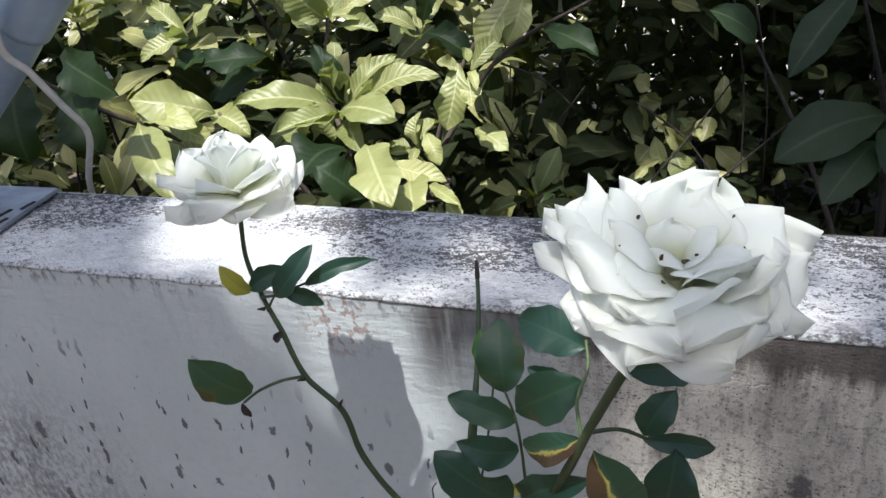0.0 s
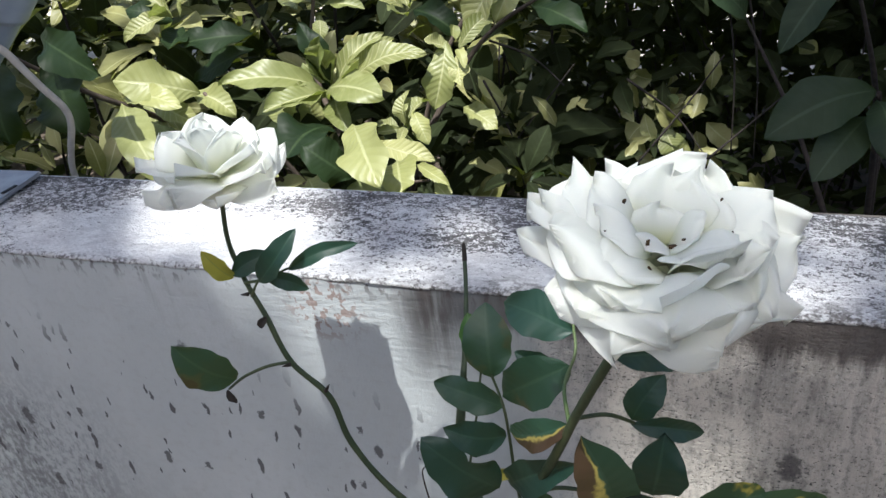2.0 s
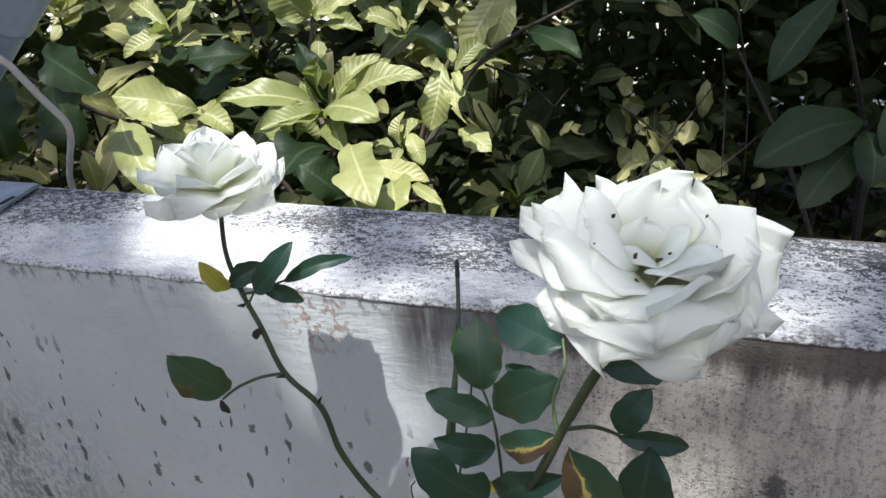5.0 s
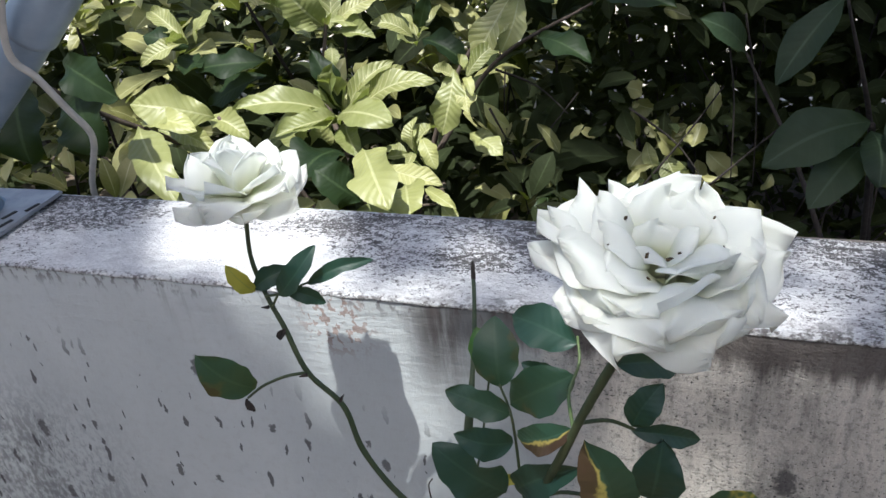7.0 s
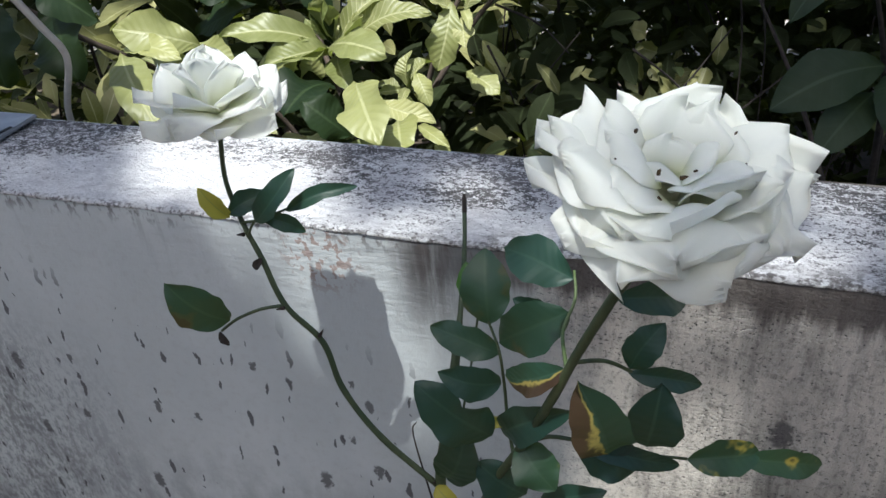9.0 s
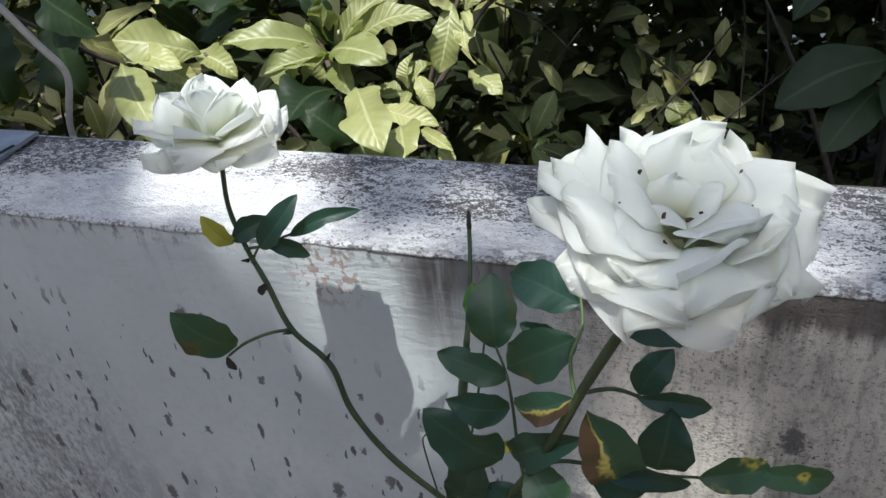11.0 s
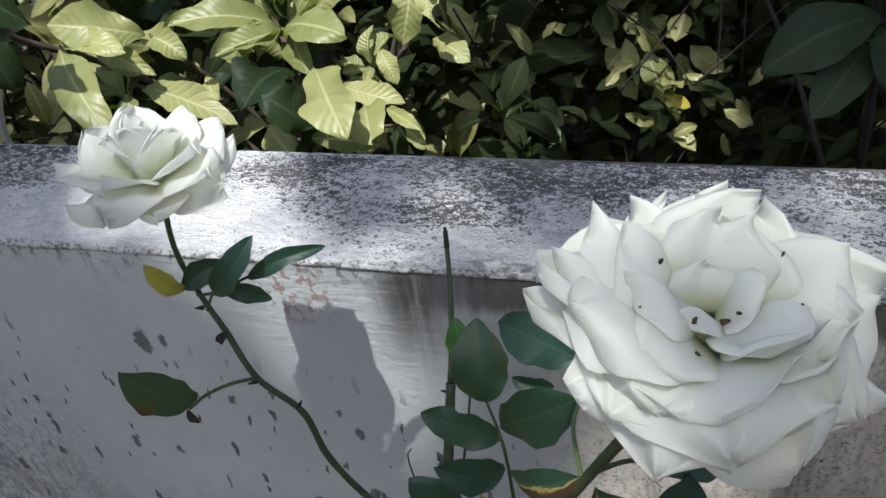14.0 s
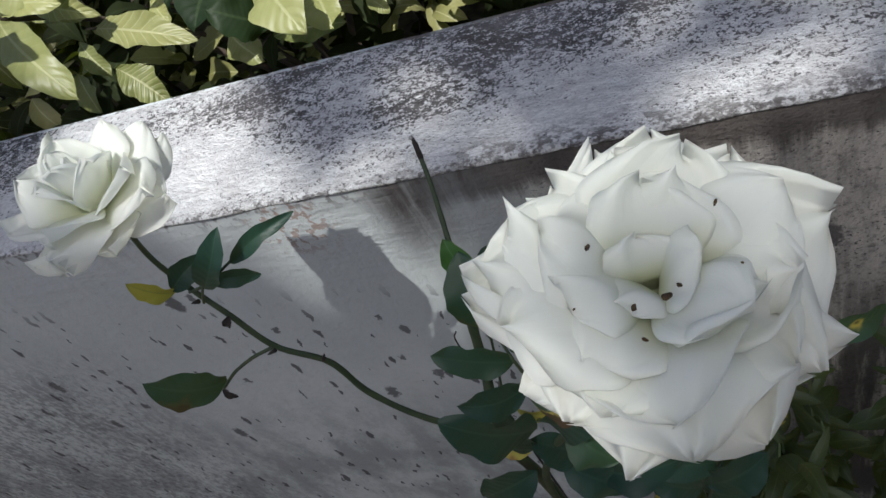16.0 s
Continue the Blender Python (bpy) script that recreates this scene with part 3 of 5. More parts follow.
def big_bloom(bush):
    bloom = new("bloom")
    bloom.parent = bush
    bloom["label"] = "large fully open white rose, a few brown specks in its heart"
    m = aimed((0.648, -0.288, 1.173), (0.08, -0.06, 1.0))
    rng = random.Random(21)
    def reach(az):
        """The bloom is cut short on one side and droops longest in front."""
        az = (az + 180) % 360 - 180
        return 1 - 0.16 * math.exp(-((az + 142) / 26) ** 2) + 0.05 * math.exp(-((az + 88) / 20) ** 2) - 0.04 * math.exp(-((az + 90) / 60) ** 2) - 0.05 * math.exp(-((az - 90) / 50) ** 2) + 0.06 * math.exp(-((abs(az) - 178) / 18) ** 2) + 0.06 * math.exp(-((az - 10) / 18) ** 2) - 0.05 * math.exp(-((az + 26) / 16) ** 2)

    # from the drooping outer petals in to the loose heart
    ring(bloom, m, rng, 1, 9, -102, 40, (0.056, 0.057), 0.050, (60, 52), (102, 90), -90, 0.003, 0.001, 0.80, 0.04, 0.60, 8, (6, 5, 8), reach)
    ring(bloom, m, rng, 21, 7, -80, 51.4, (0.053, 0.054), 0.058, (50, 40), (96, 76), -90, 0.004, 0.004, 0.66, 0.05, 0.50, 16, (8, 6, 10), reach)
    ring(bloom, m, rng, 41, 5, -112, 72, (0.047, 0.049), 0.058, (46, 36), (94, 70), -90, 0.006, 0.008, 0.50, 0.05, 0.45, 20, (10, 6, 12), reach)
    # the middle: short broad petals that fold outwards, those on the far side standing
    for count, turn, ln, wide, near, far, r, lift, tip in ((5, -70, 0.041, 0.050, (42, 94), (34, 64), 0.008, 0.013, 22), (4, -118, 0.034, 0.044, (38, 92), (26, 54), 0.007, 0.018, 26), (3, -52, 0.028, 0.036, (34, 88), (20, 50), 0.005, 0.021, 30), (3, -20, 0.018, 0.026, (26, 80), (14, 50), 0.002, 0.022, 34)):
        for k in range(count):
            az = turn + 360 / count * k + rng.uniform(-16, 16)
            q = 0.5 + 0.5 * math.sin(radians(az))
            petal(bloom, az, ln * rng.uniform(0.88, 1.12), wide * rng.uniform(0.9, 1.1), near[0] + (far[0] - near[0]) * q + rng.uniform(-5, 5), near[1] + (far[1] - near[1]) * q + rng.uniform(-12, 12), r, 0.34, 0.06, 0.4, lift, 300 + 10 * count + k, m, "", tip * rng.uniform(0.6, 1.4), 1.5)
    specks(bloom, m, list(bloom.children), ((0.004, -0.008, 0.0013), (0.007, -0.006, 0.0008), (-0.006, -0.012, 0.0009), (-0.017, 0.006, 0.0009), (0.002, 0.010, 0.0008), (0.020, 0.016, 0.0007), (-0.004, -0.019, 0.0008), (0.024, -0.004, 0.0005), (-0.022, -0.012, 0.0005)))
    calyx(bloom, m @ Matrix.Translation((0, 0, -0.002)), 0.0105)
    return bloom


def small_bloom(bush):
    bloom = new("bloom")
    bloom.parent = bush
    bloom["label"] = "white rose opening around a tight heart"
    m = aimed((0.363, -0.150, 1.131), (-0.02, 0.04, 1.0))
    rng = random.Random(8)
    ring(bloom, m, rng, 201, 6, -125, 60, (0.042, 0.050), 0.042, (78, 70), (89, 80), -56, 0.003, 0.002, 0.60, 0.04, 0.5, 8, (6, 3, 5))
    ring(bloom, m, rng, 221, 5, -86, 72, (0.044, 0.050), 0.046, (66, 62), (82, 76), -56, 0.003, 0.006, 0.50, 0.08, 0.55, 12, (6, 3, 5))
    ring(bloom, m, rng, 241, 4, -10, 90, (0.040, 0.044), 0.042, (50, 42), (70, 58), -56, 0.005, 0.008, 0.45, 0.10, 0.6, 14, (8, 4, 6))
    ring(bloom, m, rng, 261, 3, -130, 120, (0.036, 0.037), 0.036, (10, 8), (26, 16), -56, 0.007, 0.008, 0.60, 0.22, 0.4, 18, (10, 4, 8))
    heart(bloom, m, 3, 0.0030, 0.0014, 0.038, 0.008, 400)
    calyx(bloom, m @ Matrix.Translation((0, 0, -0.001)), 0.0085)
    return bloom


def build_rose_bush():
    bush = thing("rose_bush", (0.53, -0.19, 0.0), "rose bush with two white blooms and dark green leaves", "rose bush")
    # canes
    tube("cane", [(0.53, -0.19, -0.02), (0.525, -0.195, 0.4), (0.515, -0.19, 0.75), (0.505, -0.186, 0.856), (0.507, -0.155, 0.91), (0.509, -0.128, 0.963)], 0.0058, 0.0032, MAT["cane"], bush, "", 10, 8, 0.06, 1)
    tube("cane", [(0.509, -0.128, 0.963), (0.506, -0.10, 0.985), (0.499, -0.065, 1.003), (0.494, -0.045, 1.018)], 0.0024, 0.0015, MAT["cane"], bush, "thin green shoot, cut off at its dry tip", 8, 6, 0.08, 2)
    tube("cane_tip", [(0.4955, -0.050, 1.014), (0.494, -0.044, 1.021), (0.4935, -0.042, 1.026)], 0.0022, 0.0014, MAT["dead"], bush, "dry black tip", 7, 3, 0.2, 3)
    tube("cane", [(0.503, -0.186, 0.858), (0.461, -0.184, 0.899), (0.434, -0.178, 0.936), (0.421, -0.171, 0.972), (0.397, -0.171, 1.002), (0.382, -0.164, 1.036), (0.370, -0.158, 1.058), (0.361, -0.153, 1.088), (0.363, -0.150, 1.123)], 0.0025, 0.0016, MAT["cane"], bush, "slender bent cane that carries the smaller bloom", 10, 8, 0.05, 4)
    tube("cane", [(0.55, -0.185, -0.02), (0.525, -0.19, 0.45), (0.520, -0.20, 0.76), (0.547, -0.215, 0.889), (0.580, -0.240, 0.980), (0.601, -0.258, 1.042), (0.614, -0.271, 1.085), (0.634, -0.284, 1.140), (0.650, -0.290, 1.172)], 0.0031, 0.0024, MAT["cane"], bush, "thick green cane that carries the large bloom", 10, 8, 0.05, 5)
    tube("stalk", [(0.397, -0.171, 1.002), (0.380, -0.175, 0.999), (0.364, -0.179, 0.992), (0.357, -0.183, 0.988), (0.350, -0.185, 0.982)], 0.0013, 0.0010, MAT["cane"], bush, "", 7, 5)
    tube("stalk", [(0.573, -0.236, 0.962), (0.567, -0.225, 0.985), (0.565, -0.222, 1.007), (0.562, -0.220, 1.032), (0.551, -0.200, 1.036)], 0.0012, 0.0008, MAT["cane"], bush, "", 7, 5)
    tube("stalk", [(0.610, -0.268, 1.075), (0.625, -0.250, 1.063), (0.637, -0.235, 1.045), (0.642, -0.233, 1.040)], 0.0013, 0.0010, MAT["cane"], bush, "", 7, 5)
    tube("stalk", [(0.608, -0.266, 1.068), (0.601, -0.235, 1.066), (0.605, -0.220, 1.077), (0.602, -0.205, 1.085)], 0.0012, 0.0008, MAT["new_cane"], bush, "", 7, 5)
    tube("stalk", [(0.583, -0.243, 0.985), (0.600, -0.238, 0.988), (0.640, -0.22, 0.965), (0.675, -0.200, 0.946)], 0.0015, 0.0010, MAT["cane"], bush, "", 7, 5)
    tube("stalk", [(0.370, -0.161, 1.061), (0.383, -0.160, 1.064), (0.395, -0.153, 1.067), (0.402, -0.149, 1.069)], 0.0011, 0.0008, MAT["cane"], bush, "", 7, 5)
    tube("stalk", [(0.375, -0.164, 1.052), (0.379, -0.163, 1.060), (0.384, -0.161, 1.068)], 0.0010, 0.0008, MAT["cane"], bush, "", 7, 5)
    tube("stalk", [(0.515, -0.17, 0.890), (0.524, -0.155, 0.95), (0.529, -0.140, 0.999)], 0.0010, 0.0008, MAT["cane"], bush, "", 7, 5)
    # prickles
    for p, d in (((0.4195, -0.172, 0.978), (0.004, 0.0, 0.007)), ((0.398, -0.174, 1.002), (-0.006, -0.002, -0.001)), ((0.508, -0.13, 0.955), (-0.006, -0.001, 0.003)), ((0.372, -0.163, 1.053), (-0.006, 0, -0.001)), ((0.5, -0.186, 0.86), (0.002, -0.004, 0.006)), ((0.518, -0.17, 0.885), (0.005, 0.0, 0.004))):
        tube("prickle", [p, Vector(p) + Vector(d) * 0.6, Vector(p) + Vector(d)], 0.0016, 0.0003, MAT["dead"], bush, "", 6, 3)
    g, fr, sk, ye = MAT["rose_leaf"], MAT["rose_leaf_fresh"], MAT["rose_leaf_sick"], MAT["rose_leaf_yellow"]
    face = (0.1, -0.9, 0.55)
    kw = dict(up=face, broad=0.47, nv=20, nu=5, ribs=0, wave=0.06)
    leaf(bush, (0.551, -0.200, 1.034), (0.544, -0.175, 1.072), 0.030, MAT["rose_leaf_spotted"], "leaf with brown spots", seed=1, fold=0.2, **kw)
    leaf(bush, (0.602, -0.205, 1.079), (0.558, -0.185, 1.081), 0.027, g, seed=2, fold=0.1, **kw)
    leaf(bush, (0.602, -0.220, 1.068), (0.561, -0.215, 1.035), 0.030, MAT["rose_leaf_spotted"], "leaf with brown spots", seed=3, fold=0.15, **kw)
    leaf(bush, (0.588, -0.200, 1.052), (0.566, -0.200, 1.056), 0.011, g, "young reddish leaf", seed=4, fold=0.6, **kw)
    leaf(bush, (0.562, -0.220, 1.030), (0.519, -0.215, 1.040), 0.021, MAT["rose_leaf_spotted"], "leaf with brown spots", seed=5, fold=0.1, bite=0.3, **kw)
    leaf(bush, (0.564, -0.225, 1.012), (0.530, -0.240, 1.028), 0.021, g, seed=6, fold=0.15, **kw)
    leaf(bush, (0.559, -0.235, 0.976), (0.517, -0.245, 1.021), 0.034, g, "leaf with a bite out of its rim", seed=7, fold=0.1, bite=0.55, **kw)
    leaf(bush, (0.607, -0.262, 1.065), (0.571, -0.245, 1.038), 0.018, MAT["rose_leaf_withered"], "leaf half turned yellow", seed=8, fold=0.15, **kw)
    leaf(bush, (0.565, -0.230, 0.975), (0.610, -0.250, 1.024), 0.023, g, seed=9, fold=0.3, **kw)
    leaf(bush, (0.630, -0.250, 0.994), (0.613, -0.260, 1.056), 0.032, MAT["rose_leaf_withered"], "leaf turned yellow and brown along one side", seed=10, fold=0.2, **kw)
    leaf(bush, (0.650, -0.240, 0.994), (0.655, -0.235, 1.040), 0.030, g, seed=11, fold=0.35, **kw)
    leaf(bush, (0.637, -0.235, 1.046), (0.653, -0.225, 1.073), 0.019, g, seed=12, fold=0.2, **kw)
    leaf(bush, (0.637, -0.235, 1.043), (0.676, -0.220, 1.028), 0.013, g, seed=13, fold=0.4, **kw)
    leaf(bush, (0.630, -0.270, 1.120), (0.662, -0.240, 1.102), 0.017, g, seed=14, fold=0.3, **kw)
    leaf(bush, (0.519, -0.210, 0.899), (0.540, -0.220, 0.971), 0.031, g, seed=15, fold=0.15, **kw)
    leaf(bush, (0.577, -0.220, 0.909), (0.546, -0.225, 0.939), 0.029, g, seed=16, fold=0.2, **kw)
    leaf(bush, (0.577, -0.235, 0.976), (0.601, -0.250, 0.955), 0.028, sk, "leaf with a brown rotten spot ringed in yellow", seed=17, fold=0.1, **kw)
    leaf(bush, (0.611, -0.235, 0.982), (0.648, -0.220, 0.955), 0.028, g, seed=18, fold=0.1, **kw)
    leaf(bush, (0.607, -0.235, 0.985), (0.671, -0.200, 0.940), 0.014, g, seed=19, fold=0.3, **kw)
    leaf(bush, (0.675, -0.200, 0.946), (0.720, -0.175, 0.935), 0.024, sk, "green leaf blotched with yellow", seed=20, fold=0.3, **kw)
    leaf(bush, (0.705, -0.182, 0.935), (0.764, -0.150, 0.907), 0.019, sk, "green leaf blotched with yellow", seed=21, fold=0.3, **kw)
    leaf(bush, (0.587, -0.220, 0.906), (0.629, -0.220, 0.926), 0.018, g, seed=22, fold=0.2, **kw)
    leaf(bush, (0.503, -0.190, 0.862), (0.524, -0.200, 0.855), 0.016, ye, "small yellow leaf", seed=23, fold=0.3, **kw)
    leaf(bush, (0.550, -0.215, 0.87), (0.59, -0.225, 0.84), 0.030, g, seed=35, fold=0.2, **kw)
    leaf(bush, (0.560, -0.215, 0.86), (0.63, -0.215, 0.86), 0.032, g, seed=36, fold=0.2, **kw)
    leaf(bush, (0.520, -0.200, 0.82), (0.47, -0.205, 0.79), 0.034, g, seed=37, fold=0.2, **kw)
    leaf(bush, (0.575, -0.232, 0.991), (0.545, -0.216, 0.974), 0.008, ye, "thin yellow leaf", seed=63, fold=0.5, **kw)
    low = random.Random(77)
    tube("cane", [(0.555, -0.185, 0.0), (0.60, -0.20, 0.45), (0.635, -0.20, 0.72), (0.65, -0.20, 0.82)], 0.0040, 0.0016, MAT["cane"], bush, "", 8, 6, 0.05, 9)
    for k in range(16):
        b = Vector((0.60 + 0.05 * k / 16 + low.uniform(-0.01, 0.01), -0.20 + low.uniform(-0.01, 0.01), 0.50 + 0.32 * k / 16))
        a = low.uniform(0, 6.28)
        e = b + Vector((math.cos(a), 0.6 * math.sin(a), low.uniform(-0.1, 0.7))).normalized() * low.uniform(0.04, 0.06)
        leaf(bush, b, e, low.uniform(0.026, 0.036), low.choice((g, g, g, g, g, sk)), seed=100 + k, fold=0.2, **kw)
    leaf(bush, (0.360, -0.186, 0.994), (0.330, -0.204, 1.036), 0.031, MAT["rose_leaf_spotted"], "leaf with a pale scar in its middle", seed=24, fold=0.12, **kw)
    leaf(bush, (0.383, -0.163, 1.064), (0.412, -0.150, 1.101), 0.018, g, seed=25, fold=0.3, bite=0.25, **kw)
    leaf(bush, (0.400, -0.150, 1.067), (0.446, -0.131, 1.080), 0.012, g, seed=26, fold=0.45, bite=0.3, **kw)
    leaf(bush, (0.386, -0.160, 1.068), (0.412, -0.150, 1.052), 0.012, g, seed=27, fold=0.3, **kw)
    leaf(bush, (0.364, -0.163, 1.069), (0.390, -0.150, 1.080), 0.016, g, seed=28, fold=0.3, **kw)
    leaf(bush, (0.364, -0.163, 1.066), (0.350, -0.170, 1.092), 0.014, ye, "small yellowing leaf", seed=29, fold=0.35, **kw)
    leaf(bush, (0.529, -0.140, 0.999), (0.518, -0.130, 1.027), 0.018, fr, seed=30, fold=0.3, **kw)
    leaf(bush, (0.348, -0.185, 0.981), (0.354, -0.186, 0.970), 0.006, MAT["dead"], "shrivelled brown leaflet", seed=61, fold=0.5, **kw)
    leaf(bush, (0.384, -0.166, 1.037), (0.377, -0.168, 1.028), 0.006, MAT["dead"], "shrivelled brown leaflet", seed=62, fold=0.5, **kw)
    tube("stalk", [(0.521, -0.19, 0.70), (0.46, -0.09, 0.71), (0.425, -0.035, 0.735), (0.428, -0.030, 0.750)], 0.0012, 0.0007, MAT["dead"], bush, "thin dry shoot", 6, 5)
    big_bloom(bush)
    small_bloom(bush)
    hold(bush, SET)
    return bush


build_rose_bush()


# ---- shrub behind the wall ----
def whorl(heap, at, axis, count, length, rng, tilt=(45, 85)):
    """A tuft of leaves round a twig's end."""
    m = aimed(at, axis, rng.uniform(0, 360))
    for k in range(count):
        a = radians(k * 137.5 + rng.uniform(-40, 40))
        t = radians(rng.uniform(*tilt))
        d = Vector((math.cos(a) * math.sin(t), math.sin(a) * math.sin(t), math.cos(t)))
        ln = length * rng.uniform(0.5, 1.2)
        b = m @ (d * 0.012)
        e = m @ (d * ln)
        v, f, uv = leaf_data(b, e, ln * rng.uniform(0.33, 0.44), up=axis, fold=rng.uniform(0.1, 0.4), arch=rng.uniform(0.02, 0.16), wave=rng.uniform(0.02, 0.07), nv=8, nu=2, broad=0.55, seed=rng.random(), curl=rng.uniform(0, 0.15))
        heap.add(v, f, uv)


def build_shrub():
    shrub = thing("shrub", (0.12, 0.75, 0.0), "broad-leaved green shrub growing behind the wall, its leaves sunlit", "shrub")
    y, d, rb = MAT["shrub_leaf"], MAT["shrub_leaf_shaded_dark"], MAT["shrub_leaf_ribbed"]
    kw = dict(broad=0.55, nv=20, nu=4, wave=0.12)
    up = (0.05, -0.55, 0.83)
    leaf(shrub, (-0.105, 0.550, 0.889), (-0.223, 0.500, 0.930), 0.066, y, seed=1, up=(0, -0.75, 0.6), fold=0.15, **kw)
    leaf(shrub, (-0.210, 0.560, 0.873), (-0.091, 0.520, 0.839), 0.038, rb, ribs=11, seed=2, up=up, fold=0.5, **kw)
    leaf(shrub, (-0.218, 0.500, 0.890), (-0.080, 0.360, 0.830), 0.060, y, seed=3, up=(0.3, -0.6, 0.7), fold=0.15, **kw)
    leaf(shrub, (-0.132, 0.570, 0.880), (-0.050, 0.550, 0.851), 0.043, y, seed=4, up=up, fold=0.4, **kw)
    leaf(shrub, (0.101, 0.580, 0.886), (-0.037, 0.500, 0.924), 0.050, y, seed=5, up=up, fold=0.35, **kw)
    leaf(shrub, (0.109, 0.570, 0.884), (0.041, 0.480, 0.891), 0.045, y, seed=6, up=up, fold=0.4, **kw)
    leaf(shrub, (0.108, 0.570, 0.888), (0.228, 0.500, 0.910), 0.060, y, seed=7, up=up, fold=0.15, **kw)
    leaf(shrub, (0.138, 0.600, 0.889), (0.268, 0.600, 0.940), 0.044, rb, ribs=11, seed=8, up=up, fold=0.2, **kw)
    leaf(shrub, (0.112, 0.600, 0.883), (0.183, 0.660, 0.948), 0.032, rb, ribs=11, seed=9, up=up, fold=0.7, **kw)
    leaf(shrub, (0.120, 0.600, 0.886), (0.191, 0.680, 0.931), 0.032, rb, ribs=11, seed=10, up=up, fold=0.7, **kw)
    leaf(shrub, (0.111, 0.580, 0.891), (0.066, 0.600, 0.989), 0.038, d, seed=11, up=(0.6, -0.7, 0.2), fold=0.4, **kw)
    leaf(shrub, (0.112, 0.580, 0.896), (0.119, 0.560, 0.980), 0.038, y, seed=12, up=(-0.4, -0.8, 0.2), fold=0.5, **kw)
    leaf(shrub, (0.285, 0.660, 0.935), (0.267, 0.615, 0.838), 0.050, y, seed=13, up=(0.1, -0.9, 0.3), fold=0.2, **kw)
    leaf(shrub, (0.199, 0.450, 0.887), (0.273, 0.330, 0.857), 0.068, y, seed=14, up=(-0.1, -0.7, 0.7), fold=0.15, **kw)
    leaf(shrub, (0.199, 0.520, 0.822), (0.297, 0.500, 0.808), 0.038, rb, ribs=11, seed=15, up=up, fold=0.3, **kw)
    leaf(shrub, (0.253, 0.460, 0.827), (0.286, 0.376, 0.818), 0.055, y, seed=16, up=up, fold=0.3, **kw)
    leaf(shrub, (0.275, 0.480, 0.811), (0.335, 0.440, 0.800), 0.020, y, seed=17, up=up, fold=0.5, **kw)
    leaf(shrub, (0.243, 0.580, 0.853), (0.273, 0.550, 0.809), 0.028, y, seed=18, up=up, fold=0.3, **kw)
    leaf(shrub, (0.069, 0.660, 1.008), (0.025, 0.620, 1.088), 0.064, y, seed=19, up=(0, -0.9, 0.4), fold=0.2, **kw)
    leaf(shrub, (0.070, 0.660, 1.011), (0.127, 0.700, 0.995), 0.028, y, seed=20, up=up, fold=0.3, **kw)
    leaf(shrub, (0.367, 0.750, 1.030), (0.306, 0.700, 0.931), 0.052, rb, ribs=11, seed=21, up=(-0.1, -0.8, 0.5), fold=0.25, **kw)
    leaf(shrub, (0.380, 0.745, 1.035), (0.355, 0.700, 0.950), 0.042, y, seed=22, up=(0.3, -0.8, 0.4), fold=0.3, **kw)
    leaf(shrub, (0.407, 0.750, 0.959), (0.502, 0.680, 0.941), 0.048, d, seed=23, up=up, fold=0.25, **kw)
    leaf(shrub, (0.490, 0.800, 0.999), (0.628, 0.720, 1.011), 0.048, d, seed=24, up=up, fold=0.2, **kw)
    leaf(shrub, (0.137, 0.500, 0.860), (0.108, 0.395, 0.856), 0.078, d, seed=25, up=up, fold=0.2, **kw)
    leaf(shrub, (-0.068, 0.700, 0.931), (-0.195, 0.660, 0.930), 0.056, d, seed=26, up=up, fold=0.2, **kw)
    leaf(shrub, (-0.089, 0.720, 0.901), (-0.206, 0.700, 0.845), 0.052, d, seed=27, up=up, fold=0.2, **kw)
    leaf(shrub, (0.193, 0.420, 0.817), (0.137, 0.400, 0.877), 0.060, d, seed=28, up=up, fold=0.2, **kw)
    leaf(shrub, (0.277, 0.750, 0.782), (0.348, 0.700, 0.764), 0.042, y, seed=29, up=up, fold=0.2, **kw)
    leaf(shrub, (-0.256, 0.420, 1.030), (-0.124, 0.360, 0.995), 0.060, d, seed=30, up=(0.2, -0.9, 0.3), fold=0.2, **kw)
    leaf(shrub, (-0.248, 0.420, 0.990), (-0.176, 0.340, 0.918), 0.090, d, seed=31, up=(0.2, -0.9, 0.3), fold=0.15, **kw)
    leaf(shrub, (-0.292, 0.360, 1.021), (-0.264, 0.300, 0.917), 0.084, d, seed=32, up=(0.2, -0.9, 0.3), fold=0.15, **kw)
    # leaves low behind the wall
    up = (0.0, -0.5, 0.86)
    leaf(shrub, (0.084, 0.498, 0.771), (0.142, 0.436, 0.752), 0.043, y, seed=71, up=up, fold=0.15, **kw)
    leaf(shrub, (-0.156, 0.567, 0.791), (0.031, 0.500, 0.769), 0.050, rb, ribs=11, seed=72, up=up, fold=0.3, **kw)
    leaf(shrub, (-0.159, 0.527, 0.803), (-0.119, 0.485, 0.760), 0.031, y, seed=73, up=up, fold=0.4, **kw)
    leaf(shrub, (0.271, 0.451, 0.767), (0.176, 0.435, 0.788), 0.040, y, seed=74, up=up, fold=0.2, **kw)
    leaf(shrub, (-0.269, 0.612, 0.835), (-0.140, 0.567, 0.815), 0.047, rb, ribs=11, seed=75, up=up, fold=0.3, **kw)
    leaf(shrub, (0.302, 0.471, 0.786), (0.332, 0.449, 0.765), 0.022, y, seed=76, up=up, fold=0.4, **kw)
    leaf(shrub, (-0.087, 0.465, 0.785), (-0.018, 0.421, 0.736), 0.050, rb, ribs=11, seed=77, up=up, fold=0.2, **kw)
